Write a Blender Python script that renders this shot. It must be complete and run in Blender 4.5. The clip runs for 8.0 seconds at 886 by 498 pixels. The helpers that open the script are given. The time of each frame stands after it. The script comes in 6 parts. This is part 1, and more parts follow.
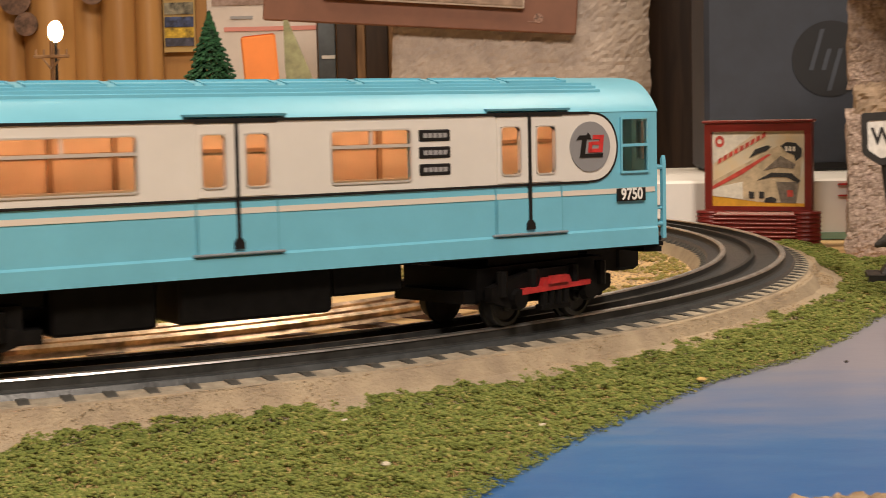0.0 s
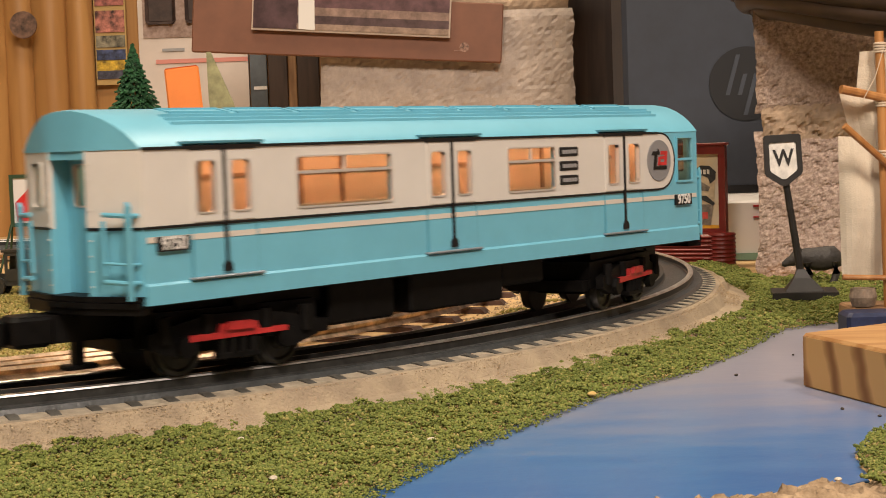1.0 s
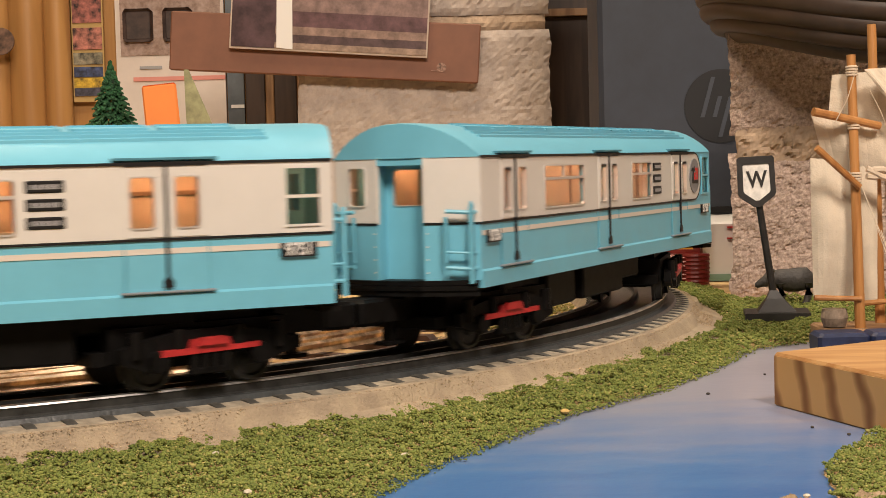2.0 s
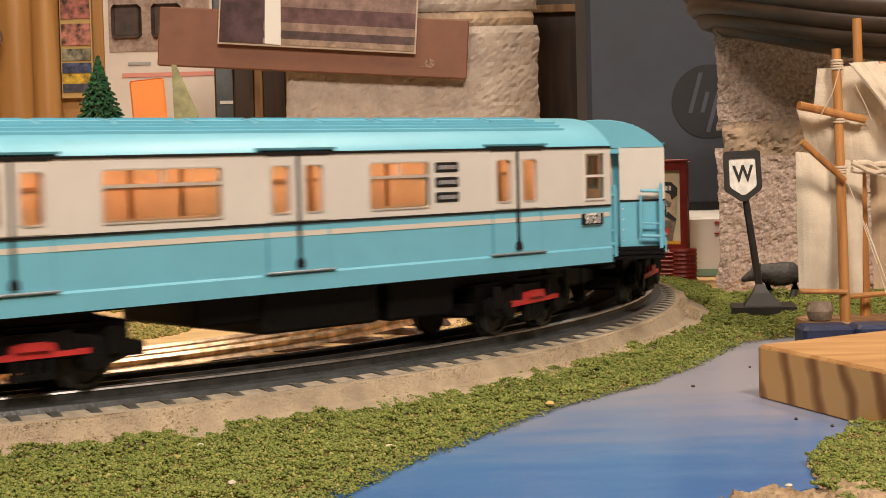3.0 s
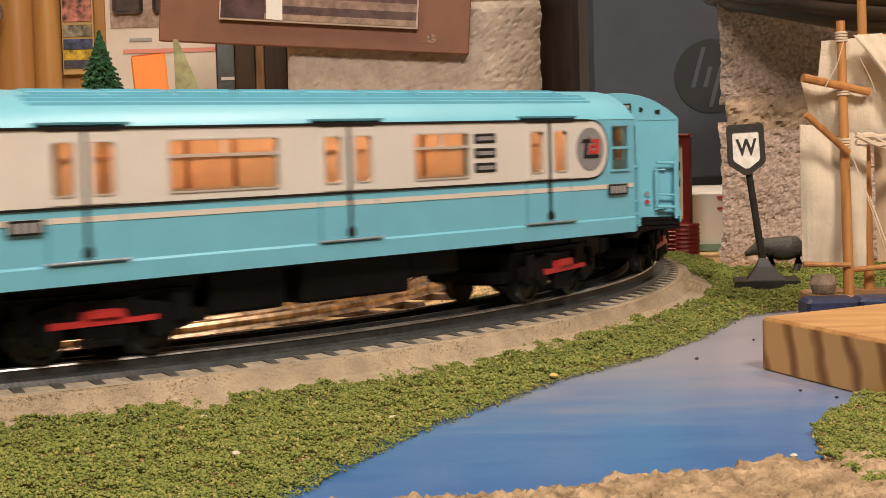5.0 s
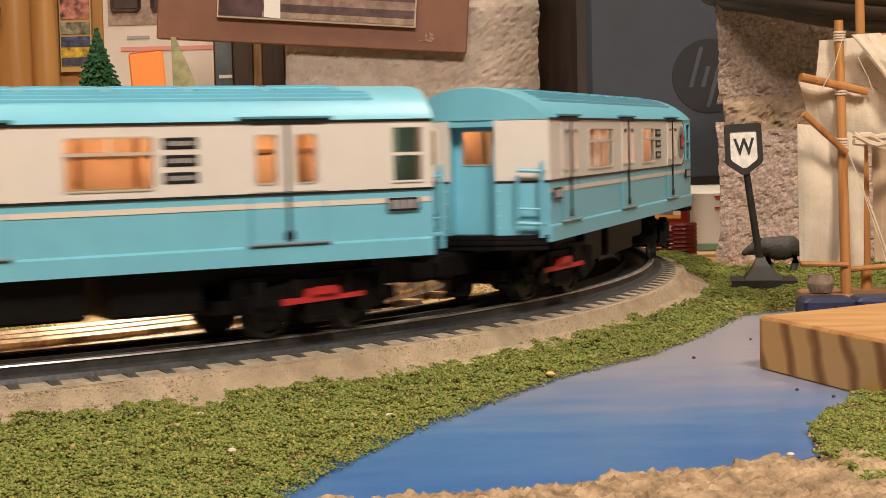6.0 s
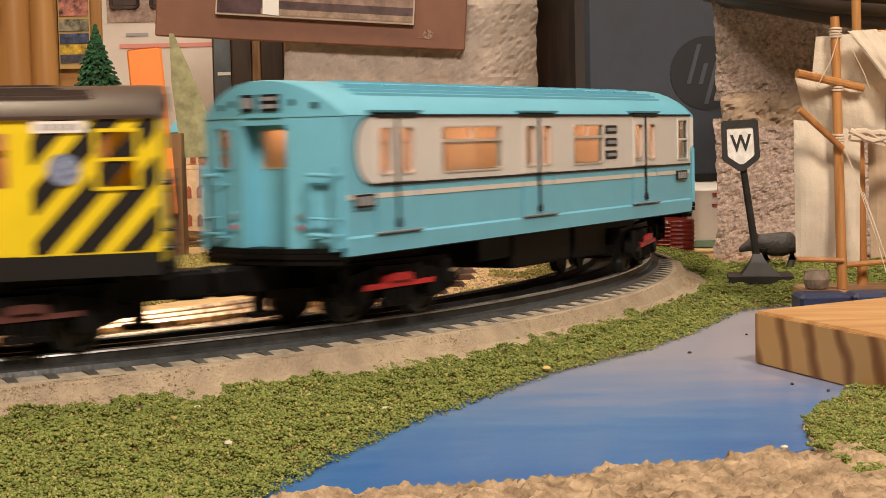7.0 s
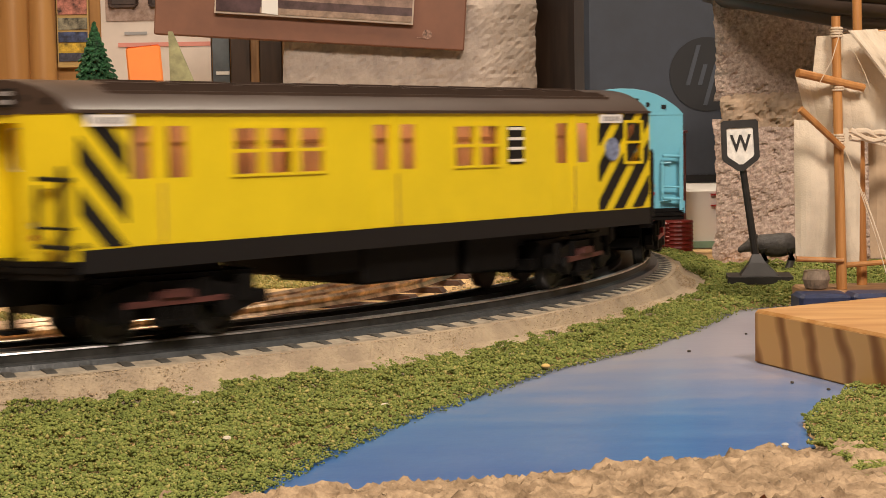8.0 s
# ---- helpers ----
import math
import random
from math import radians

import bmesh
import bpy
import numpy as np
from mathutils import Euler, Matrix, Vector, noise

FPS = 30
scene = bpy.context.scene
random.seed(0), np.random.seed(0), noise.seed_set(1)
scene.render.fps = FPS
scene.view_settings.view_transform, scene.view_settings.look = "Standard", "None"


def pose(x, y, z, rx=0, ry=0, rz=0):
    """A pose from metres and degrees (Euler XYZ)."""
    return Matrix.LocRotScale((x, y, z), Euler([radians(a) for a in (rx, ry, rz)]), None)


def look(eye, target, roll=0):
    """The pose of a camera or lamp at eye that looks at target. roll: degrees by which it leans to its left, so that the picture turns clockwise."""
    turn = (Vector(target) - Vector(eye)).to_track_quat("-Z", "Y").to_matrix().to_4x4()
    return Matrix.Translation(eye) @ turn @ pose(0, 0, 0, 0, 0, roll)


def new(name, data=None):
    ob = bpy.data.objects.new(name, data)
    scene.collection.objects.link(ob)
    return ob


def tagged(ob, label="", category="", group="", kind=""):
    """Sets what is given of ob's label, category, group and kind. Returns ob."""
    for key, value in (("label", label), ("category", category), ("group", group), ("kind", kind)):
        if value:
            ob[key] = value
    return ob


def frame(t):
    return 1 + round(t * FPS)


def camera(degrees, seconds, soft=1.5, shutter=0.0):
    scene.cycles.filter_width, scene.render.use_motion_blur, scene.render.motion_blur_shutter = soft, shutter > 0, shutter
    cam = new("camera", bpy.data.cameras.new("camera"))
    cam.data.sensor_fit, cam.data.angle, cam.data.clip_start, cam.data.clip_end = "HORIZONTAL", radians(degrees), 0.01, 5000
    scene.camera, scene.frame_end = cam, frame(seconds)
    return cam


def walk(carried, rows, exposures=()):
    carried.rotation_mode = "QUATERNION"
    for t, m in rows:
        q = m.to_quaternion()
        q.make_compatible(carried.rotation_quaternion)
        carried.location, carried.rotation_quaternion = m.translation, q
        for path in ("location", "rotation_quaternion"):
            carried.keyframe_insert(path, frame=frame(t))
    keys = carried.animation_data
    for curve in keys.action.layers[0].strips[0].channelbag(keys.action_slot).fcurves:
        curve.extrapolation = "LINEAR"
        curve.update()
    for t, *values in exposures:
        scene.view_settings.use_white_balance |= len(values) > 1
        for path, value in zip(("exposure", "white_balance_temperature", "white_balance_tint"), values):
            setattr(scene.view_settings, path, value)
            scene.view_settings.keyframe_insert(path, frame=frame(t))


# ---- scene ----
cam = camera(30.21, 8.0, 0.8, 0.5)

# eye, yaw (left of +y), pitch, roll: a hand-held camera that pans right and then stays
PATH = [
    (0.0, -0.0208, 0.0246, 0.0772, 3.06, -4.64, -1.19),
    (0.5, -0.0045, 0.0119, 0.0748, 2.04, -4.13, -1.83),
    (1.0, -0.0016, 0.0070, 0.0756, 1.25, -3.67, -1.93),
    (1.5, -0.0023, 0.0029, 0.0757, 0.69, -3.20, -1.80),
    (1.7, -0.0019, 0.0027, 0.0754, 0.49, -2.99, -1.55),
    (2.8, 0.0002, 0.0017, 0.0734, 0.19, -2.98, -1.47),
    (3.0, 0.0006, 0.0015, 0.0731, 0.06, -3.08, -1.47),
    (3.5, 0.0009, 0.0013, 0.0731, 0.00, -3.35, -1.58),
    (4.0, 0.0000, 0.0000, 0.0736, 0.00, -3.51, -1.52),
    (4.5, -0.0002, 0.0027, 0.0710, 0.05, -3.72, -1.49),
    (4.7, -0.0002, 0.0028, 0.0709, 0.12, -3.80, -1.54),
    (5.8, -0.0002, 0.0032, 0.0704, 0.06, -3.87, -1.36),
    (6.0, -0.0002, 0.0033, 0.0703, 0.03, -3.87, -1.31),
    (6.5, 0.0005, 0.0024, 0.0697, 0.00, -3.89, -1.32),
    (7.0, 0.0007, 0.0014, 0.0691, 0.00, -3.93, -1.26),
    (7.5, 0.0012, 0.0021, 0.0680, 0.02, -3.96, -1.33),
    (8.0, -0.0002, 0.0029, 0.0672, -0.10, -3.86, -0.97),
]


def hold(x, y, z, yaw, pitch, roll):
    a, b = radians(yaw), radians(pitch)
    way = Vector((-math.sin(a) * math.cos(b), math.cos(a) * math.cos(b), math.sin(b)))
    return look((x, y, z), Vector((x, y, z)) + way, roll)


walk(cam, [(r[0], hold(*r[1:])) for r in PATH], [(0.0, -0.18), (0.5, -0.11), (1.0, -0.04), (1.5, 0.0), (3.0, 0.02), (8.0, 0.02)])

# ---- light: warm ceiling lamps in a room and an added village fill ----
scene.view_settings.exposure = 0.0
world = bpy.data.worlds.new("room_air")
scene.world = world
world.use_nodes = True
world.node_tree.nodes["Background"].inputs[0].default_value = (1.0, 0.86, 0.72, 1)
world.node_tree.nodes["Background"].inputs[1].default_value = 0.035


def area(name, at, to, size, power, colour):
    lamp = bpy.data.lights.new(name, "AREA")
    lamp.shape, lamp.size, lamp.size_y, lamp.energy, lamp.color = "RECTANGLE", size[0], size[1], power, colour
    ob = new(name, lamp)
    ob.matrix_world = look(at, to)
    return ob


area("ceiling_lamp_right", (0.52, -0.74, 1.46), (0.0, 0.8, 0.0), (0.36, 0.36), 40, (1.0, 0.835, 0.690))
area("ceiling_lamp_left", (-0.30, -0.70, 1.46), (0.0, 0.8, 0.0), (0.36, 0.36), 20, (1.0, 0.835, 0.690))
# Unseen fill without a fixture, added to brighten the village and inner track.
area("village_fill", (-0.38, 1.12, 1.30), (-0.22, 1.05, 0.0), (0.26, 0.26), 9, (1.0, 0.80, 0.56))
area("ceiling_lamp_back", (0.72, 1.40, 1.75), (-0.1, 0.8, 0.0), (0.50, 0.30), 15, (1.0, 0.85, 0.68))


# ---- materials ----
def material(name, colour, rough=0.5, metal=0.0, scale=0.0, spread=0.15, bump=0.0, bump_scale=0.0, second=None, spec=0.5, coat=0.0, glow=0.0):
    m = bpy.data.materials.new(name)
    m.use_nodes = True
    nt = m.node_tree
    b = nt.nodes["Principled BSDF"]
    b.inputs["Base Color"].default_value = (*colour, 1)
    b.inputs["Roughness"].default_value = rough
    b.inputs["Metallic"].default_value = metal
    b.inputs["Specular IOR Level"].default_value = spec
    b.inputs["Coat Weight"].default_value = coat
    if glow:
        b.inputs["Emission Color"].default_value = (*colour, 1)
        b.inputs["Emission Strength"].default_value = glow
    tc = nt.nodes.new("ShaderNodeTexCoord")
    if scale:
        n1 = nt.nodes.new("ShaderNodeTexNoise")
        n1.inputs["Scale"].default_value = scale
        n1.inputs["Detail"].default_value = 6
        n1.inputs["Roughness"].default_value = 0.65
        nt.links.new(tc.outputs["Object"], n1.inputs["Vector"])
        r = nt.nodes.new("ShaderNodeValToRGB")
        dark = second or tuple(max(0, c * (1 - spread * 2)) for c in colour)
        light = colour if second else tuple(min(1, c * (1 + spread)) for c in colour)
        r.color_ramp.elements[0].position, r.color_ramp.elements[1].position = 0.32, 0.68
        r.color_ramp.elements[0].color, r.color_ramp.elements[1].color = (*dark, 1), (*light, 1)
        nt.links.new(n1.outputs["Fac"], r.inputs["Fac"])
        nt.links.new(r.outputs["Color"], b.inputs["Base Color"])
        mr = nt.nodes.new("ShaderNodeMapRange")
        mr.inputs["To Min"].default_value, mr.inputs["To Max"].default_value = max(0.03, rough - 0.08), min(1, rough + 0.1)
        nt.links.new(n1.outputs["Fac"], mr.inputs["Value"])
        nt.links.new(mr.outputs["Result"], b.inputs["Roughness"])
    if bump:
        n2 = nt.nodes.new("ShaderNodeTexNoise")
        n2.inputs["Scale"].default_value = bump_scale
        n2.inputs["Detail"].default_value = 5
        nt.links.new(tc.outputs["Object"], n2.inputs["Vector"])
        bn = nt.nodes.new("ShaderNodeBump")
        bn.inputs["Strength"].default_value = bump
        bn.inputs["Distance"].default_value = 0.001
        nt.links.new(n2.outputs["Fac"], bn.inputs["Height"])
        nt.links.new(bn.outputs["Normal"], b.inputs["Normal"])
    return m


def wood(name, light, dark, stretch, scale, rough=0.5):
    """Grain along the axis that stretch keeps small."""
    m = material(name, light, rough)
    nt = m.node_tree
    b = nt.nodes["Principled BSDF"]
    tc = nt.nodes.new("ShaderNodeTexCoord")
    mp = nt.nodes.new("ShaderNodeMapping")
    mp.inputs["Scale"].default_value = stretch
    n = nt.nodes.new("ShaderNodeTexNoise")
    n.inputs["Scale"].default_value, n.inputs["Detail"].default_value, n.inputs["Distortion"].default_value = scale, 5, 0.6
    r = nt.nodes.new("ShaderNodeValToRGB")
    r.color_ramp.elements[0].position, r.color_ramp.elements[1].position = 0.35, 0.62
    r.color_ramp.elements[0].color, r.color_ramp.elements[1].color = (*dark, 1), (*light, 1)
    nt.links.new(tc.outputs["Object"], mp.inputs["Vector"])
    nt.links.new(mp.outputs["Vector"], n.inputs["Vector"])
    nt.links.new(n.outputs["Fac"], r.inputs["Fac"])
    nt.links.new(r.outputs["Color"], b.inputs["Base Color"])
    return m


BLUE = material("pale_blue_plastic", (0.150, 0.45, 0.595), 0.36, scale=60, spread=0.03, bump=0.03, bump_scale=900)
WHITE = material("cream_white_plastic", (0.635, 0.61, 0.57), 0.38, scale=60, spread=0.02)
CREAM = material("cream_stripe_paint", (0.62, 0.57, 0.50), 0.45)
BLACK = material("black_paint", (0.008, 0.008, 0.009), 0.45, spec=0.35)
RUBBER = material("black_underframe_plastic", (0.005, 0.0045, 0.0045), 0.5, scale=200, spread=0.3, spec=0.15)
RED = material("red_plastic", (0.48, 0.03, 0.03), 0.4, scale=150, spread=0.2)
YELLOW = material("yellow_plastic", (0.72, 0.555, 0.012), 0.36, scale=60, spread=0.03)
BROWNROOF = material("dark_brown_roof_plastic", (0.050, 0.033, 0.026), 0.36, scale=80, spread=0.1)
INSIDE = material("interior_tan_plastic", (0.70, 0.50, 0.36), 0.6, scale=90, spread=0.1)
GLOW = material("interior_bulb_strip", (1.0, 0.53, 0.27), 0.6, glow=8.0)
DIMGLOW = material("dim_interior_bulb_strip", (1.0, 0.55, 0.30), 0.6, glow=4.5)
STEEL = material("blackened_steel_wheel", (0.045, 0.043, 0.042), 0.4, metal=0.6, scale=200, spread=0.2)
# Dark colour for the dark room that shiny webs mirror; middle rail is blackened.
RAILWEB = material("dark_rail_web", (0.060, 0.060, 0.058), 0.45, metal=0.5, scale=120, spread=0.25)
RAIL = material("tinplate_rail", (0.90, 0.88, 0.85), 0.34, metal=1.0, scale=90, spread=0.15)
BRONZE = material("tarnished_rail", (0.62, 0.45, 0.31), 0.32, metal=1.0, scale=120, spread=0.3)
CHROME = material("grey_metal_trim", (0.45, 0.45, 0.46), 0.35, metal=0.8)
GREY = material("sign_grey", (0.30, 0.30, 0.31), 0.5)
PALE = material("sign_white", (0.75, 0.73, 0.70), 0.5)
ROADBED = material("dark_grey_roadbed", (0.050, 0.055, 0.058), 0.36, scale=160, spread=0.2, bump=0.2, bump_scale=700)
TIEGREY = material("dark_tie_plastic", (0.075, 0.072, 0.064), 0.6, scale=180, spread=0.25, bump=0.2, bump_scale=600)
EDGE = material("grey_beige_roadbed_edge", (0.36, 0.31, 0.235), 0.75, scale=150, spread=0.2, bump=0.3, bump_scale=700)
TIEBROWN = material("brown_metal_tie", (0.09, 0.045, 0.03), 0.6, scale=180, spread=0.3)
SAND = material("sandy_ballast", (0.45, 0.36, 0.245), 0.95, scale=70, second=(0.30, 0.235, 0.165), bump=0.9, bump_scale=900)
TAN = material("tan_painted_board", (0.62, 0.42, 0.20), 0.8, scale=40, spread=0.12, bump=0.3, bump_scale=400)
CONCRETE = material("rough_concrete_block", (0.62, 0.49, 0.41), 0.95, scale=430, second=(0.25, 0.175, 0.145), bump=1.0, bump_scale=620)
CONCRETE2 = material("smooth_concrete_block", (0.50, 0.42, 0.36), 0.95, scale=60, second=(0.36, 0.30, 0.26), bump=0.7, bump_scale=300)
MORTAR = material("mortar", (0.46, 0.34, 0.24), 0.95, scale=90, spread=0.15, bump=0.8, bump_scale=220)
PINE = wood("pine_plank", (0.50, 0.285, 0.11), (0.36, 0.17, 0.05), (6, 60, 60), 2.2)
MAST = wood("mast_wood", (0.46, 0.22, 0.07), (0.30, 0.12, 0.03), (60, 60, 6), 2.0)
SAIL = material("sail_cloth", (0.66, 0.58, 0.46), 0.9, scale=50, spread=0.08, bump=0.3, bump_scale=1500)
CORD = material("cotton_cord", (0.62, 0.52, 0.40), 0.9)
HULL = material("dark_blue_hull", (0.015, 0.025, 0.075), 0.5, scale=120, spread=0.3)
SIGNBLACK = material("black_cast_metal", (0.016, 0.014, 0.013), 0.5, scale=150, spread=0.3)
BEAR = material("dark_grey_metal", (0.045, 0.04, 0.036), 0.55, scale=150, spread=0.3, bump=0.6, bump_scale=500)
MAROON = material("maroon_plastic", (0.17, 0.016, 0.012), 0.32, scale=80, spread=0.1)
SLATE = material("dark_slate_plastic", (0.031, 0.038, 0.055), 0.6, scale=40, spread=0.1)
LOGO = material("logo_black", (0.005, 0.006, 0.009), 0.6)
STROKE = material("logo_grey", (0.042, 0.050, 0.068), 0.6)
DARKWOOD = wood("dark_brown_wood", (0.050, 0.028, 0.018), (0.022, 0.012, 0.008), (50, 50, 5), 2.0)
MIDWOOD = wood("brown_wood", (0.30, 0.17, 0.08), (0.16, 0.08, 0.03), (50, 50, 5), 2.0)
PANEL = wood("golden_wood_panel", (0.42, 0.225, 0.078), (0.29, 0.14, 0.045), (14, 14, 1.2), 2.4, 0.35)
PLAQUE = material("brown_board", (0.20, 0.085, 0.05), 0.55, scale=30, spread=0.08)
PAPER = material("white_paper", (0.62, 0.55, 0.50), 0.8, scale=12, spread=0.06)
ORANGE = material("orange_board", (0.85, 0.25, 0.05), 0.6, scale=40, spread=0.05)
PINEGREEN = material("bottle_brush_green", (0.02, 0.10, 0.035), 0.8, scale=300, spread=0.4)
PALEGREEN = material("pale_green_board", (0.36, 0.36, 0.20), 0.8, scale=100, spread=0.2)
WALLPAINT = material("room_wall_paint", (0.22, 0.17, 0.13), 0.9, scale=6, spread=0.06)


# ---- mesh building ----
class Shape:
    """Collects vertices and faces, then becomes a mesh."""

    def __init__(self):
        self.v, self.f = [], []

    def add(self, verts, faces, m=None):
        n = len(self.v)
        self.v += [tuple(m @ Vector(p)) if m else tuple(p) for p in verts]
        self.f += [tuple(n + i for i in f) for f in faces]
        return self

    def box(self, c, s, m=None):
        x, y, z = s[0] / 2, s[1] / 2, s[2] / 2
        p = [(c[0] + a * x, c[1] + b * y, c[2] + d * z) for d in (-1, 1) for a, b in ((-1, -1), (1, -1), (1, 1), (-1, 1))]
        return self.add(p, [(3, 2, 1, 0), (4, 5, 6, 7), (0, 1, 5, 4), (1, 2, 6, 5), (2, 3, 7, 6), (3, 0, 4, 7)], m)

    def span(self, lo, hi, m=None):
        return self.box([(a + b) / 2 for a, b in zip(lo, hi)], [b - a for a, b in zip(lo, hi)], m)

    def bevelled(self, c, s, r, m=None):
        """A box with its upright and top edges cut."""
        x, y, z = s[0] / 2, s[1] / 2, s[2] / 2
        ring = lambda a, b, d, k: [(c[0] + p, c[1] + q, c[2] + d) for p, q in ((-a + k, -b), (a - k, -b), (a, -b + k), (a, b - k), (a - k, b), (-a + k, b), (-a, b - k), (-a, -b + k))]
        rings = [ring(x - r, y - r, -z, r), ring(x, y, -z + r, r), ring(x, y, z - r, r), ring(x - r, y - r, z, r)]
        return self.rings(rings, True, m)

    def rings(self, rings, caps=True, m=None):
        n = len(rings[0])
        v = [p for r in rings for p in r]
        f = [(i * n + j, i * n + (j + 1) % n, (i + 1) * n + (j + 1) % n, (i + 1) * n + j) for i in range(len(rings) - 1) for j in range(n)]
        if caps:
            f += [tuple(range(n - 1, -1, -1)), tuple((len(rings) - 1) * n + j for j in range(n))]
        return self.add(v, f, m)

    def tube(self, a, b, r0, r1=None, n=12, m=None):
        a, b = Vector(a), Vector(b)
        r1 = r0 if r1 is None else r1
        q = (b - a).to_track_quat("Z", "Y")
        ring = lambda c, r: [tuple(c + q @ Vector((r * math.cos(k * math.tau / n), r * math.sin(k * math.tau / n), 0))) for k in range(n)]
        return self.rings([ring(a, r0), ring(b, r1)], True, m)

    def path(self, pts, r, n=8):
        pts = [Vector(p) for p in pts]
        rings = []
        for i, p in enumerate(pts):
            d = pts[min(i + 1, len(pts) - 1)] - pts[max(i - 1, 0)]
            q = d.to_track_quat("Z", "Y")
            rad = r[i] if isinstance(r, (list, tuple)) else r
            rings.append([tuple(p + q @ Vector((rad * math.cos(k * math.tau / n), rad * math.sin(k * math.tau / n), 0))) for k in range(n)])
        return self.rings(rings)

    def prism(self, poly, axis, lo, hi, m=None):
        """A polygon of (a, b) drawn out along an axis: 'y' takes (x, z), 'x' takes (y, z), 'z' takes (x, y)."""
        put = {"y": lambda a, b, d: (a, d, b), "x": lambda a, b, d: (d, a, b), "z": lambda a, b, d: (a, b, d)}[axis]
        return self.rings([[put(a, b, lo) for a, b in poly], [put(a, b, hi) for a, b in poly]], True, m)

    def lathe(self, prof, c=(0, 0, 0), n=20, m=None):
        return self.rings([[(c[0] + r * math.cos(k * math.tau / n), c[1] + r * math.sin(k * math.tau / n), c[2] + z) for k in range(n)] for r, z in prof], True, m)

    def plate(self, xs, zs, holes, y0, y1, m=None):
        """An upright plate in x and z, with rectangular holes (x0, x1, z0, z1) through it."""
        xs = sorted({round(x, 5) for x in (*xs, *(h[i] for h in holes for i in (0, 1))) if xs[0] - 1e-6 <= x <= xs[-1] + 1e-6})
        zs = sorted({round(z, 5) for z in (*zs, *(h[i] for h in holes for i in (2, 3))) if zs[0] - 1e-6 <= z <= zs[-1] + 1e-6})
        solid = lambda i, k: 0 <= i < len(xs) - 1 and 0 <= k < len(zs) - 1 and not any(
            h[0] - 1e-6 < (xs[i] + xs[i + 1]) / 2 < h[1] + 1e-6 and h[2] - 1e-6 < (zs[k] + zs[k + 1]) / 2 < h[3] + 1e-6 for h in holes)
        for i in range(len(xs) - 1):
            for k in range(len(zs) - 1):
                if not solid(i, k):
                    continue
                a, b, c, d = xs[i], xs[i + 1], zs[k], zs[k + 1]
                self.add([(a, y0, c), (b, y0, c), (b, y0, d), (a, y0, d)], [(0, 1, 2, 3)], m)
                self.add([(a, y1, c), (b, y1, c), (b, y1, d), (a, y1, d)], [(3, 2, 1, 0)], m)
                for di, dk, p, q in ((-1, 0, (a, c), (a, d)), (1, 0, (b, d), (b, c)), (0, -1, (b, c), (a, c)), (0, 1, (a, d), (b, d))):
                    if not solid(i + di, k + dk):
                        self.add([(p[0], y0, p[1]), (p[0], y1, p[1]), (q[0], y1, q[1]), (q[0], y0, q[1])], [(0, 1, 2, 3)], m)
        return self

    def mesh(self, name, material_, smooth=False):
        me = bpy.data.meshes.new(name)
        me.from_pydata(self.v, [], self.f)
        bm = bmesh.new()
        bm.from_mesh(me)
        bmesh.ops.remove_doubles(bm, verts=bm.verts, dist=1e-6)
        bmesh.ops.recalc_face_normals(bm, faces=bm.faces)
        bm.to_mesh(me)
        bm.free()
        me.materials.append(material_)
        if smooth:
            me.shade_smooth()
            me.set_sharp_from_angle(angle=radians(40))
        return me


def part(name, shape, mat, parent=None, label="", m=None, smooth=False):
    ob = new(name, shape.mesh(name, mat, smooth) if isinstance(shape, Shape) else shape)
    ob.parent = parent
    if m:
        ob.matrix_local = m
    if label:
        tagged(ob, label)
    return ob


def thing(name, label, category, m=None, group="", kind=""):
    ob = new(name)
    ob.empty_display_size = 0.02
    if m:
        ob.matrix_world = m
    return tagged(ob, label, category, group, kind)


def lettering(name, words, size, mat, parent, m, depth=0.0001, stretch=1.0):
    cu = bpy.data.curves.new(name, "FONT")
    cu.body, cu.size, cu.extrude, cu.align_x, cu.align_y, cu.offset = words, size, depth, "CENTER", "CENTER", size * 0.022
    tmp = bpy.data.objects.new(name, cu)
    me = bpy.data.meshes.new_from_object(tmp)
    bpy.data.objects.remove(tmp)
    me.transform(Matrix.Diagonal((stretch, 1, 1, 1)))
    me.materials.clear()
    me.materials.append(mat)
    ob = new(name, me)
    ob.parent = parent
    ob.matrix_local = m
    return ob


# ---- the track: a circle of three rails ----
CX, CY, RADIUS = -0.4176, 0.9987, 0.5230
GROUND = -0.0175


def on(a, r, z):
    """A place on the loop at angle a in degrees."""
    return (CX + r * math.cos(radians(a)), CY + r * math.sin(radians(a)), z)


def ring(profile, a0, a1, step=1.5, centre=(CX, CY)):
    """A profile of (radius, height) swept round the loop's centre."""
    s = Shape()
    n = max(2, int((a1 - a0) / step))
    full = abs(a1 - a0 - 360) < 0.1
    rows = []
    for i in range(n + (0 if full else 1)):
        a = radians(a0 + (a1 - a0) * i / n)
        rows.append([(centre[0] + r * math.cos(a), centre[1] + r * math.sin(a), z) for r, z in profile])
    k = len(profile)
    v = [p for r in rows for p in r]
    f = [((i * k + j), ((i + 1) % len(rows)) * k + j, ((i + 1) % len(rows)) * k + (j + 1) % k, i * k + (j + 1) % k) for i in range(len(rows) if full else len(rows) - 1) for j in range(k)]
    if not full:
        f += [tuple(range(k - 1, -1, -1)), tuple((len(rows) - 1) * k + j for j in range(k))]
    return s.add(v, f)


def loop_pose(a, r=RADIUS, z=0.0):
    return Matrix.Translation(on(a, r, z)) @ pose(0, 0, 0, 0, 0, a + 90)


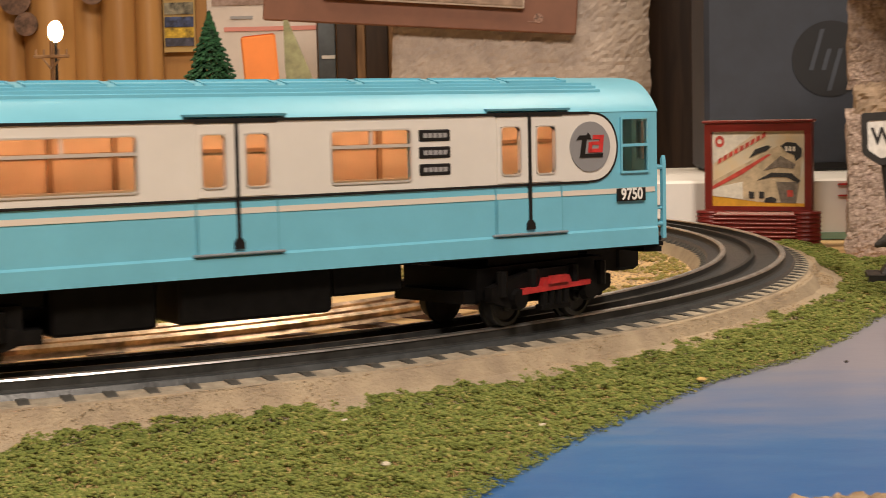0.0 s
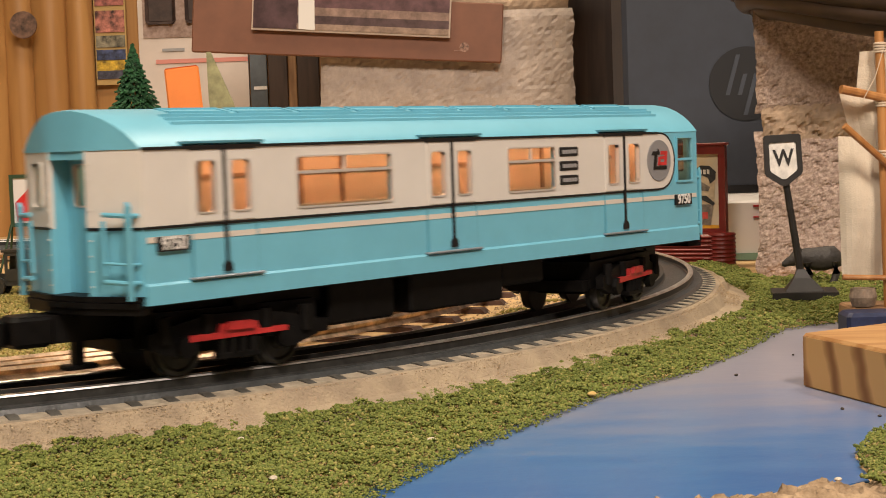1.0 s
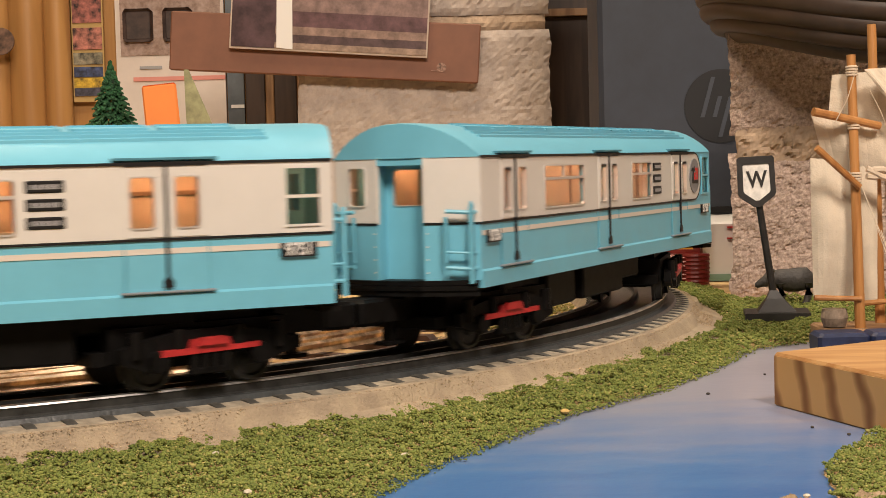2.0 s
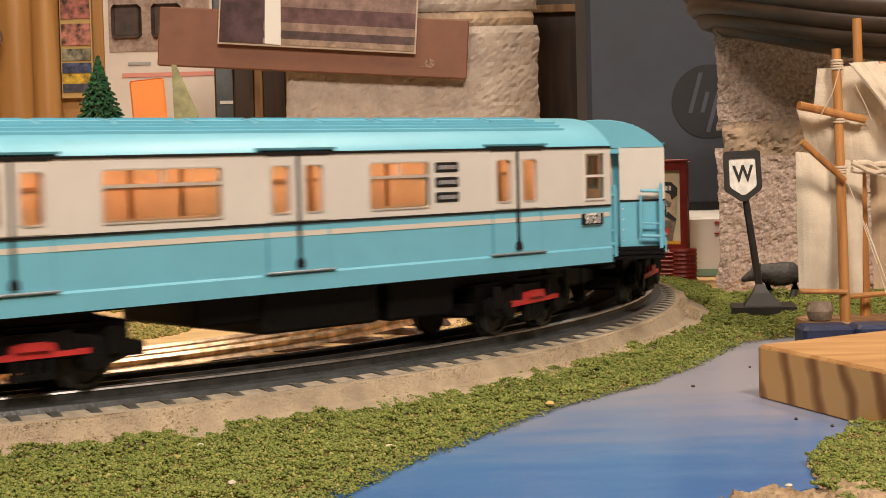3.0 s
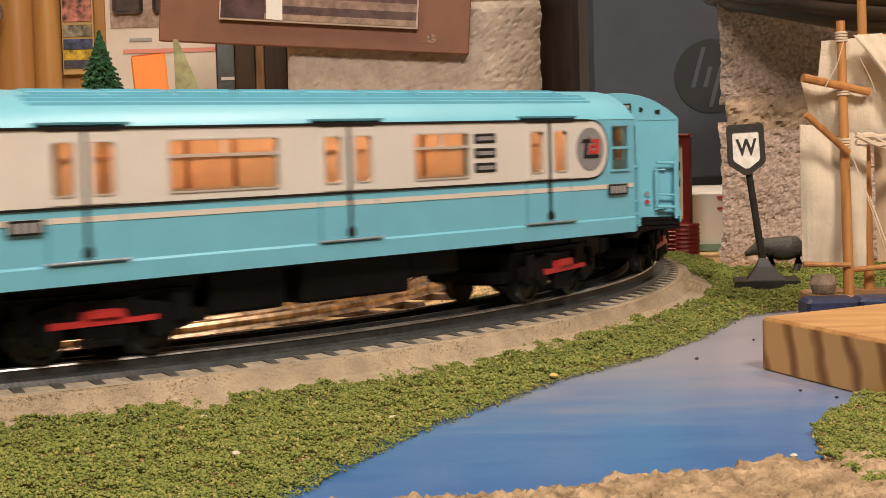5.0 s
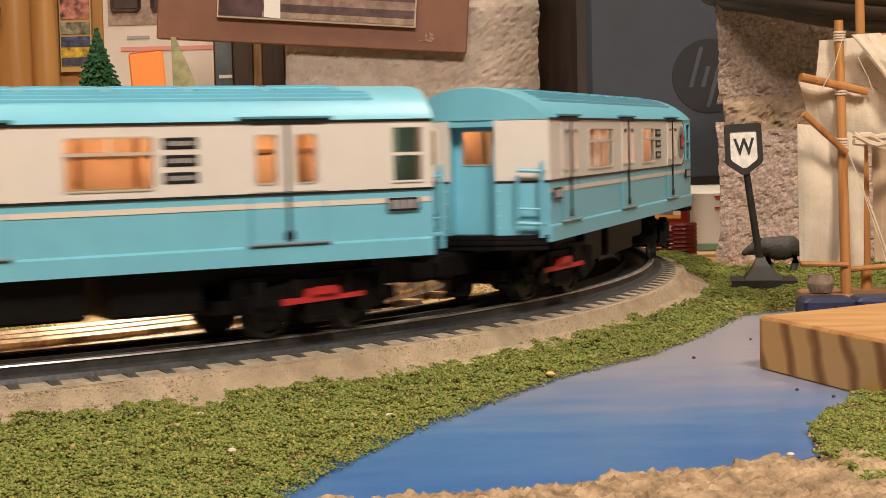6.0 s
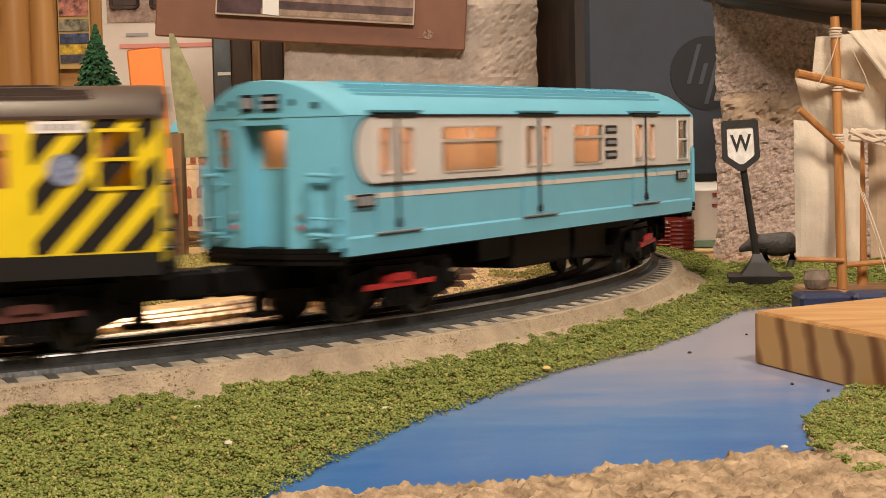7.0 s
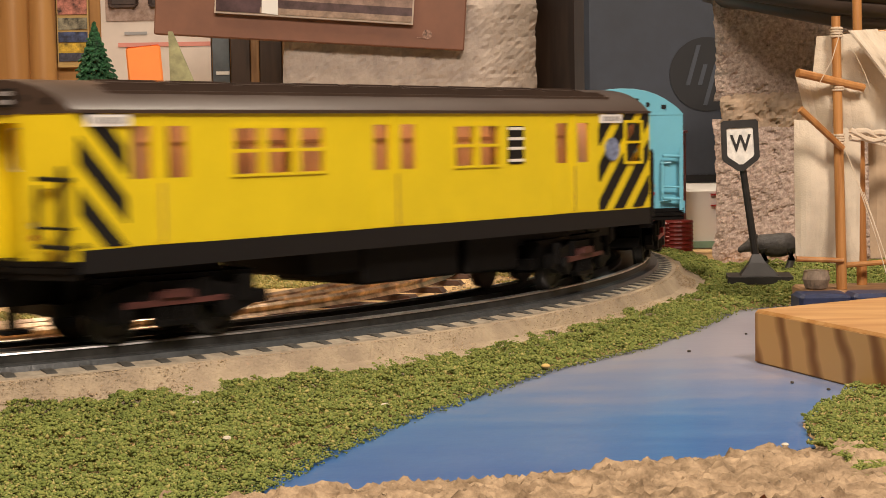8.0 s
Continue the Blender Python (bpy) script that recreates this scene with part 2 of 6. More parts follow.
# ---- ground, ballast, roadbed and rails ----
def ground():
    s = Shape().span((-1.6, -0.25, -0.06), (1.2, 1.98, GROUND - 0.0006))
    tagged(part("ground", s, TAN), "tan painted plywood board under the model railway", "ground", kind="structure")
    far = Shape()
    far.lathe([(0.0, GROUND - 0.0002), (0.52, GROUND - 0.0002), (0.52, GROUND + 0.003), (0.0, GROUND + 0.003)], (CX, CY, 0), 90)
    tagged(part("inner_ground", far, TAN), "tan sandy board inside the loop", "ground", kind="structure")


def tracks():
    bank = ring([(0.488, GROUND), (0.494, -0.0080), (0.536, -0.0075), (0.5540, -0.0072), (0.5562, -0.0078), (0.5592, -0.0130), (0.573, GROUND)], 0, 360)
    b = part("ballast_bank", bank, SAND, smooth=True)
    for v in b.data.vertices:
        k = noise.noise(v.co * 60) * 0.0012 + noise.noise(v.co * 14) * 0.002
        d = Vector((v.co.x - CX, v.co.y - CY, 0)).normalized()
        r = math.hypot(v.co.x - CX, v.co.y - CY)
        if r > 0.5555:
            v.co += d * k * 2.0
    tagged(b, "sandy brown ballast bank under the track", "ballast", kind="structure")
    t = thing("outer_track", "three-rail toy train track on dark grey roadbed", "track")
    road = ring([(0.4960, -0.0085), (0.4985, -0.0042), (0.5448, -0.0042), (0.5462, -0.0066)], 0, 360)
    part("roadbed_edge", ring([(0.5455, -0.0100), (0.5455, -0.0060), (0.5528, -0.0066), (0.5534, -0.0100)], 0, 360), EDGE, t, "lighter roadbed edge between the tie ends")
    part("roadbed", road, ROADBED, t, "dark grey plastic roadbed")
    for k, r in (("outer_rail", RADIUS + 0.016), ("middle_rail", RADIUS), ("inner_rail", RADIUS - 0.016)):
        web = part(k, ring([(r - 0.0024, -0.0046), (r - 0.0010, -0.0036), (r - 0.0010, -0.0007), (r + 0.0010, -0.0007), (r + 0.0010, -0.0036), (r + 0.0024, -0.0046)], 0, 360, 1.0), RAILWEB, t)
        if k != "middle_rail":
            # A brighter strip stands in for the highlight along the rail's top.
            part("rail_head", ring([(r - 0.0015, -0.0009), (r - 0.0013, -0.0002), (r - 0.0006, 0.0), (r + 0.0006, 0.0), (r + 0.0012, -0.0003), (r + 0.0015, -0.0009)], 0, 360, 1.0), RAIL, web, "bright rail head, made apart for its highlight")
    tie = Shape().prism([(-0.0260, -0.0056), (0.0255, -0.0056), (0.0296, -0.0064), (0.0300, -0.0078), (-0.0290, -0.0078)], "y", -0.0018, 0.0018).mesh("tie", TIEGREY)
    n = 260
    for i in range(n):
        a = i * 360 / n
        part("tie", tie, None, t, m=Matrix.Translation(on(a, RADIUS, 0)) @ pose(0, 0, 0, 0, 0, a + random.uniform(-0.3, 0.3)))
    u = thing("inner_track", "older tarnished three-rail track with brown metal ties", "track")
    R2 = 0.412
    for k, r in (("outer_rail", R2 + 0.016), ("middle_rail", R2), ("inner_rail", R2 - 0.016)):
        prof = [(r - 0.0022, -0.0105), (r - 0.0004, -0.0085), (r - 0.0013, -0.0066), (r, -0.0053), (r + 0.0013, -0.0066), (r + 0.0004, -0.0085), (r + 0.0022, -0.0105)]
        part(k, ring(prof, 0, 360, 1.0), BRONZE, u, smooth=True)
    tie2 = Shape().prism([(-0.024, -0.0118), (0.024, -0.0118), (0.027, -0.0146), (-0.027, -0.0146)], "y", -0.0045, 0.0045).mesh("tie", TIEBROWN)
    for i in range(64):
        a = i * 360 / 64
        part("tie", tie2, None, u, m=Matrix.Translation(on(a, R2, 0)) @ pose(0, 0, 0, 0, 0, a))


ground()
tracks()

# ---- the subway cars ----
LEN, HALF, FLOOR, GUT, TOP, BELT = 0.324, 0.0310, 0.0270, 0.0774, 0.0908, 0.0517
PIVOT, TRUCK_AT = 0.105, 0.113
BOW = 0.0060
U = lambda u: u - LEN / 2
DOORS = [U(0.0340), U(0.1496), U(0.2648)]
WINDOWS = [(U(0.0677), U(0.1154)), (U(0.1845), U(0.2149))]
SIDE = {1: pose(0, 0, 0), -1: pose(0, 0, 0, 0, 0, 180)}


def arc(half, low, high, n=16, power=0.9):
    pts = []
    for i in range(n + 1):
        y = -half * math.cos(math.pi * i / n)
        pts.append((y, low + (high - low) * max(0.0, 1 - (abs(y) / half) ** 2.3) ** power))
    return pts


def bow(y):
    """How far an end stands out at a distance y from the middle: flat at the door, swept back to the corners."""
    return BOW * (1 - max(0.0, abs(y) - 0.0098) / (HALF - 0.0098))


def roof_shape(top=TOP):
    s = Shape()
    rows = []
    for d in (-1, 1):
        for back, k in (((-0.0006, 0.965), (0.0012, 0.99), (0.005, 1.0)) if d < 0 else ((0.005, 1.0), (0.0012, 0.99), (-0.0006, 0.965))):
            rows.append([(d * (LEN / 2 + bow(y) - back), y * 1.008, GUT + (z - GUT) * k) for y, z in arc(HALF, GUT, top)])
    s.rings(rows, False)
    n = len(rows[0])
    for row in (rows[0], rows[-1]):
        s.add(row + [(x, y, GUT - 0.0003) for x, y, z in row], [(i, i + 1, n + i + 1, n + i) for i in range(n - 1)])
    return s


def roof_ribs(top=TOP):
    """Long raised strips and flat ventilator covers on both flanks of the roof."""
    s = Shape()
    def height(y):
        return GUT + (top - GUT) * max(0.0, 1 - (abs(y) / HALF) ** 2.3) ** 0.9
    for sg in (-1, 1):
        for y, h in ((0.0170, 0.0008), (0.0196, 0.0008), (0.0222, 0.0008)):
            s.span((U(0.020), sg * y - 0.0005, height(y) - 0.001), (U(0.304), sg * y + 0.0005, height(y) + h))
        for i in range(9):
            x = U(0.026 + i * 0.0302)
            for lo, hi in ((0.0070, 0.0078), (0.0134, 0.0142)):
                s.span((x, sg * (lo + hi) / 2 - 0.0004, height(lo) - 0.0012), (x + 0.0270, sg * (lo + hi) / 2 + 0.0004, height(lo) + 0.0005))
            for dx in (0.0, 0.0262):
                s.prism([(sg * 0.0070, height(0.0070) - 0.001), (sg * 0.0142, height(0.0142) - 0.001), (sg * 0.0142, height(0.0142) + 0.0005), (sg * 0.0070, height(0.0070) + 0.0005)], "x", x + dx, x + dx + 0.0008)
    return s


def truck_shape():
    frame_, shoes, wheel = Shape(), {-1: Shape(), 1: Shape()}, Shape()
    for sg in (-1, 1):
        y = sg * 0.0225
        poly = [(-0.033, 0.0105), (-0.033, 0.0155), (-0.021, 0.0185), (-0.010, 0.0205), (0.010, 0.0205), (0.021, 0.0185), (0.033, 0.0155), (0.033, 0.0105), (0.024, 0.0075), (0.013, 0.0115), (-0.013, 0.0115), (-0.024, 0.0075)]
        frame_.prism(poly, "y", y - 0.0018, y + 0.0018)
        for x in (-0.0195, 0.0195):
            frame_.tube((x, sg * 0.0235, 0.0105), (x, sg * 0.0262, 0.0105), 0.0042, 0.0036, 12)
            frame_.tube((x - 0.008, sg * 0.0240, 0.012), (x - 0.008, sg * 0.0240, 0.021), 0.0022, 0.0022, 8)
            frame_.tube((x + 0.008, sg * 0.0240, 0.012), (x + 0.008, sg * 0.0240, 0.021), 0.0022, 0.0022, 8)
        for k in range(4):
            frame_.tube((-0.006 + 0.004 * k, sg * 0.0245, 0.0070), (-0.006 + 0.004 * k, sg * 0.0245, 0.0120), 0.0018, 0.0018, 8)
        frame_.bevelled((0, sg * 0.0240, 0.0062), (0.016, 0.004, 0.0022), 0.0004)
        m, shoe = pose(0, 0, 0), shoes[sg]
        shoe.prism([(-0.019, 0.0120), (0.019, 0.0128), (0.019, 0.0146), (0.008, 0.0143), (0.007, 0.0172), (-0.007, 0.0172), (-0.008, 0.0143), (-0.019, 0.0142)], "y", sg * 0.0252 - 0.0012, sg * 0.0252 + 0.0014, m)
        shoe.prism([(-0.0055, 0.0150), (0.0055, 0.0150), (0.0045, 0.0178), (-0.0045, 0.0178)], "y", sg * 0.0268 - 0.0008, sg * 0.0268 + 0.0008, m)
    frame_.box((0, 0, 0.0165), (0.022, 0.043, 0.007))
    frame_.box((0, 0, 0.0165), (0.070, 0.038, 0.0115))
    frame_.box((0, 0, 0.0240), (0.050, 0.030, 0.0050))
    frame_.box((0, 0, 0.0115), (0.034, 0.020, 0.010))
    frame_.span((-0.041, -0.018, 0.010), (-0.033, 0.018, 0.0145))
    frame_.span((0.033, -0.018, 0.010), (0.041, 0.018, 0.0145))
    for sg in (-1, 1):
        ys = [sg * k for k in (0.0135, 0.0150, 0.0152, 0.0192, 0.0194, 0.0180)]
        prof = [(0.0098, 0.0), (0.0098, 0.0014), (0.0086, 0.0016), (0.0084, 0.0050), (0.0070, 0.0052), (0.0062, 0.0044), (0.0030, 0.0044), (0.0026, 0.0056), (0.001, 0.0058)]
        wheel.lathe(prof, n=24, m=Matrix.Translation((0, sg * 0.0136, 0)) @ pose(0, 0, 0, -90 * sg))
    wheel.tube((0, -0.021, 0), (0, 0.021, 0), 0.0016)
    return frame_, shoes, wheel


TRUCK = truck_shape()
TRUCK_MESH = (TRUCK[0].mesh("side_frame", RUBBER), [TRUCK[1][k].mesh("shoe_beam", RED) for k in (-1, 1)], TRUCK[2].mesh("wheelset", STEEL, True))
DULL = material("dull_brown_red_plastic", (0.10, 0.03, 0.025), 0.5, scale=150, spread=0.3)
SHOE_DULL = [TRUCK[1][k].mesh("shoe_beam", DULL) for k in (-1, 1)]


DOOR_Z = (0.0556, 0.0728)
CAB_X, CAB_Z = (U(0.3072), U(0.3192)), (0.0552, 0.0745)


def round_rect(x0, x1, z0, z1, r, n=5):
    """The outline of a rectangle with round corners."""
    pts = []
    for cx, cz, a in ((x1 - r, z1 - r, 0), (x0 + r, z1 - r, 90), (x0 + r, z0 + r, 180), (x1 - r, z0 + r, 270)):
        pts += [(cx + r * math.cos(radians(a + 90 * i / n)), cz + r * math.sin(radians(a + 90 * i / n))) for i in range(n + 1)]
    return pts


def round_frame(x0, x1, z0, z1, edge, r, y0, y1, m):
    """A frame with round corners inside and out."""
    s = Shape()
    o, i = round_rect(x0 - edge, x1 + edge, z0 - edge, z1 + edge, r + edge), round_rect(x0, x1, z0, z1, r)
    for k in range(len(o)):
        j = (k + 1) % len(o)
        s.prism([o[k], o[j], i[j], i[k]], "y", y0, y1, m)
    # the corners behind the frame are closed
    for cx, cz, a in ((x1, z1, 0), (x0, z1, 1), (x0, z0, 2), (x1, z0, 3)):
        n = len(i) // 4
        for k in range(a * n, a * n + n - 1):
            s.prism([(cx, cz), i[k], i[k + 1]], "y", y0 + 0.0002, y1, m)
    return s


def white_panel(cab, uwin):
    """The cream upper side. Its cab end is round."""
    holes = list(uwin)
    for d in DOORS:
        holes.append((d - 0.00045, d + 0.00045, 0.0, 1.0))
    s = Shape()
    y0, y1 = -HALF - 0.00035, -HALF + 0.0001
    z0, z1 = BELT + 0.0006, GUT - 0.0006
    if cab > 0:
        lo, hi = U(0.0), U(0.2918)
    elif cab < 0:
        lo, hi = U(0.0196), U(LEN)
    else:
        lo, hi = U(0.0), U(LEN)
    s.plate([lo, hi], [z0, z1], holes, y0, y1)
    if cab:
        mid, r = (z0 + z1) / 2, (z1 - z0) / 2
        x0 = hi if cab > 0 else lo
        rx = r * 1.05
        poly = [(x0 + cab * rx * max(0.0, math.cos(t)) ** 0.8, mid + r * math.sin(t)) for t in [math.pi * (i / 20 - 0.5) for i in range(21)]]
        s.prism(poly, "y", y0, y1)
    return s, (lo, hi, z0, z1)


def side_holes():
    h = [(a, b, 0.0554, 0.0726) for a, b in WINDOWS]
    for d in DOORS:
        h += [(d - 0.0124, d - 0.0038, *DOOR_Z), (d + 0.0030, d + 0.0116, *DOOR_Z)]
    h.append((*CAB_X, *CAB_Z))
    return h


def end_gate(s, sg, m, span=0.0095):
    """A folding gate of two uprights and bars that stands out before the corner of an end."""
    out = lambda y: -bow(y) - 0.0042
    a, b = sg * 0.0292, sg * (0.0292 - span)
    s.prism([(a - 0.0008, 0.0290), (a + 0.0008, 0.0290), (a + 0.0008, 0.0590), (a - 0.0002, 0.0605), (a - 0.0008, 0.0580)], "y", out(a) - 0.0008, out(a) + 0.0008, m)
    s.span((b - 0.0005, out(b) - 0.0006, 0.0370), (b + 0.0005, out(b) + 0.0006, 0.0545), m)
    for z, r in ((0.0345, 0.0008), (0.0405, 0.0005), (0.0560, 0.0008)):
        s.tube((a, out(a), z), (b, out(b), z + 0.0006), r, r, 8, m)
        s.tube((a, out(a), z), (a, -bow(a), z), r, r, 8, m)


def end_wall(car, d, cab, upper, lower, roofmat, trim, top=TOP):
    """One end: two swept-back panels, a door set deep between them, one window, a bumper step and gates. d is -1 for the rear, 1 for the front."""
    x = d * LEN / 2
    m = Matrix.Translation((x, 0, 0)) @ pose(0, 0, 0, 0, 0, 90 if d > 0 else -90)
    lo, hi, half = FLOOR + 0.0030, GUT, 0.0098
    length = math.hypot(HALF - half, BOW)
    swing = math.degrees(math.atan2(BOW, HALF - half))
    e = part("end_wall", Shape().span((-half, 0.0028, hi - 0.0030), (half, -BOW, hi), m), lower, car)
    for sg in (-1, 1):
        # along the panel from its corner to the door
        f = m @ Matrix.Translation((sg * HALF, 0, 0)) @ (pose(0, 0, 0, 0, 0, -swing) if sg < 0 else pose(0, 0, 0, 0, 0, swing))
        xs = [0.0, length] if sg < 0 else [-length, 0.0]
        win = [(0.0075, 0.0160, 0.0590, 0.0735)] if sg < 0 else []
        if upper is lower:
            p = part("end_panel", Shape().plate(xs, [lo, hi], win, -0.0003, 0.0012, f), upper, e)
        else:
            p = part("end_panel", Shape().plate(xs, [BELT, hi], win, -0.0003, 0.0012, f), upper, e)
            part("lower_end_panel", Shape().plate(xs, [lo, BELT], [], -0.0003, 0.0012, f), lower, p)
            part("end_belt", Shape().span((xs[0], -0.0006, BELT - 0.0004), (xs[1], 0.0, BELT + 0.0005), f), BLACK, p)
        for w in win:
            part("window_frame", round_frame(*w, 0.0005, 0.0012, -0.0009, 0.0010, f), upper, p)
            part("pane", Shape().span((w[0], 0.0004, w[2]), (w[1], 0.0007, w[3]), f), PANE, p)
        part("niche_side", Shape().span((min(sg * half, sg * (half + 0.0010)), -BOW + 0.0004, lo), (max(sg * half, sg * (half + 0.0010)), 0.0028, hi), m), lower, e)
        rivets = Shape()
        for k in range(9):
            z = lo + 0.003 + k * 0.0050
            rivets.box((sg * -0.0 + (xs[1] - 0.0014 if sg < 0 else xs[0] + 0.0014), -0.0004, z), (0.0006, 0.0006, 0.0006), f)
        part("rivets", rivets, lower if upper is lower else upper, p)
        g = Shape()
        end_gate(g, sg, m)
        part("folding_gate", g, trim, car)
    door = part("end_door", Shape().plate([-half, half], [lo, hi - 0.0030], [(-0.0060, 0.0060, 0.0590, 0.0725)], 0.0016, 0.0028, m), lower, e)
    part("door_window_frame", round_frame(-0.0060, 0.0060, 0.0590, 0.0725, 0.0005, 0.0010, 0.0012, 0.0026, m), FRAME, door)
    part("door_pane", Shape().span((-0.0060, 0.0020, 0.0590), (0.0060, 0.0023, 0.0725), m), PANE, door)
    plan = [(-HALF, 0.0), (-half, -BOW), (half, -BOW), (HALF, 0.0)]
    step = Shape()
    for k, (g, z0, z1) in enumerate(((0.0022, FLOOR - 0.0030, FLOOR - 0.0010), (0.0030, FLOOR - 0.0008, FLOOR + 0.0010), (0.0022, FLOOR + 0.0012, FLOOR + 0.0030))):
        step.prism([(y, q - g) for y, q in plan] + [(HALF - 0.003, 0.004), (-HALF + 0.003, 0.004)], "z", z0, z1, m)
    part("anticlimber", step, RUBBER, car, "black ribbed bumper step")
    if cab:
        signs = Shape()
        for y0, y1 in ((-0.0092, -0.0030), (-0.0005, 0.0080)):
            signs.span((y0, -BOW - 0.0012, 0.0795), (y1, -BOW + 0.0008, 0.0855), m)
        for y0 in (-0.0140, 0.0125):
            signs.tube((y0, -bow(y0) - 0.0008, 0.0823), (y0, -bow(y0) + 0.0010, 0.0823), 0.0013, n=10, m=m)
        signs.span((0.0170, -bow(0.0195) - 0.0006, 0.0800), (0.0222, -bow(0.0195) + 0.0016, 0.0822), m)
        signs.span((-0.0215, -bow(0.0195) - 0.0006, 0.0800), (-0.0175, -bow(0.0195) + 0.0016, 0.0822), m)
        part("route_sign", signs, BLACK, e, "black route sign boxes")
        for a, b, z0, z1 in ((0.0004, 0.0071, 0.0804, 0.0819), (0.0004, 0.0071, 0.0832, 0.0846), (-0.0080, -0.0042, 0.0806, 0.0844)):
            part("sign_bar", Shape().span((a, -BOW - 0.0015, z0), (b, -BOW - 0.0011, z1), m), GREY, e)
        for y0 in (-0.0150, 0.0150):
            for z in (0.0375, 0.0415):
                lamp = part("marker_lamp", Shape().tube((y0, -bow(y0) - 0.0010, z), (y0, -bow(y0) + 0.0004, z), 0.0017, n=14, m=m), lower, e)
                part("lens", Shape().tube((y0, -bow(y0) - 0.0013, z), (y0, -bow(y0) - 0.0010, z), 0.0011, n=12, m=m), CHROME if z > 0.04 else RED, lamp)
        for z in (0.0335, 0.0530):
            for y0 in (-0.0215, 0.0215):
                part("grab_iron", Shape().tube((y0 - 0.0028, -bow(y0) - 0.0014, z), (y0 + 0.0028, -bow(y0) - 0.0014, z), 0.0005, n=8, m=m), lower, e)


def glass(name, tint=(0.85, 0.82, 0.78)):
    m = bpy.data.materials.new(name)
    m.use_nodes = True
    nt = m.node_tree
    nt.nodes.remove(nt.nodes["Principled BSDF"])
    out = nt.nodes["Material Output"]
    mix, clear, gloss, fr = (nt.nodes.new(k) for k in ("ShaderNodeMixShader", "ShaderNodeBsdfTransparent", "ShaderNodeBsdfGlossy", "ShaderNodeLayerWeight"))
    clear.inputs["Color"].default_value = (*tint, 1)
    gloss.inputs["Roughness"].default_value = 0.08
    fr.inputs["Blend"].default_value = 0.12
    nt.links.new(fr.outputs["Facing"], mix.inputs["Fac"])
    nt.links.new(clear.outputs["BSDF"], mix.inputs[1])
    nt.links.new(gloss.outputs["BSDF"], mix.inputs[2])
    nt.links.new(mix.outputs["Shader"], out.inputs["Surface"])
    return m


FRAME = material("pale_grey_frame", (0.55, 0.52, 0.49), 0.35, metal=0.3)
# Darker copy of BLUE: the shade line above the doors is in its colour.
DARKBLUE = material("shaded_blue_moulding", (0.055, 0.20, 0.27), 0.45)
EDGEBLUE = material("blue_door_edge", (0.105, 0.34, 0.45), 0.45)
SILL = material("grey_blue_sill", (0.26, 0.30, 0.34), 0.4, metal=0.4)
PANE = glass("clear_window_plastic")


def underside(car, hand, red=True):
    under = Shape().span((-LEN / 2 + 0.004, -HALF + 0.003, FLOOR - 0.001), (LEN / 2 - 0.004, HALF - 0.003, FLOOR + 0.0015))
    part("floor", under, RUBBER, car)
    for u0, u1, w, low in ((0.089, 0.124, 0.0235, 0.0110), (0.131, 0.187, 0.0250, 0.0115), (0.187, 0.2155, 0.0240, 0.0165), (0.0470, 0.0890, 0.0200, 0.0200)):
        x0, x1 = sorted((hand * U(u0), hand * U(u1)))
        part("equipment_box", Shape().bevelled(((x0 + x1) / 2, 0, (low + FLOOR) / 2), (x1 - x0, w * 2, FLOOR - low), 0.0010), RUBBER, car)
    turn = math.degrees(math.asin(TRUCK_AT / RADIUS))
    sets = []
    for sg in (-1, 1):
        tr = new("truck")
        tr.empty_display_size = 0.01
        tr.parent = car
        tr.matrix_local = pose(sg * TRUCK_AT, 0, 0, 0, 0, sg * turn)
        part("side_frame", TRUCK_MESH[0], None, tr)
        for beam in TRUCK_MESH[1] if red else SHOE_DULL:
            part("shoe_beam", beam, None, tr, "red third-rail shoe beam" if red else "dull red shoe beam")
        for x in (-0.0195, 0.0195):
            w = part("wheelset", TRUCK_MESH[2], None, tr, m=pose(x, 0, 0.0086))
            sets.append(w)
        cp = Shape().span((0.0, -0.0065, 0.0140), (0.070, 0.0065, 0.0235)).bevelled((0.0655, 0, 0.0185), (0.015, 0.0150, 0.0105), 0.0015).span((0.046, -0.0020, 0.0050), (0.0495, 0.0020, 0.0170)).bevelled((0.0475, 0, 0.0048), (0.012, 0.007, 0.0016), 0.0004)
        cp.span((0.034, -0.0120, 0.0225), (0.052, 0.0120, 0.0245))
        part("coupler", cp, RUBBER, tr, m=pose(0, 0, 0, 0, 0, 0 if sg > 0 else 180))
    return sets


WHEELS = {}


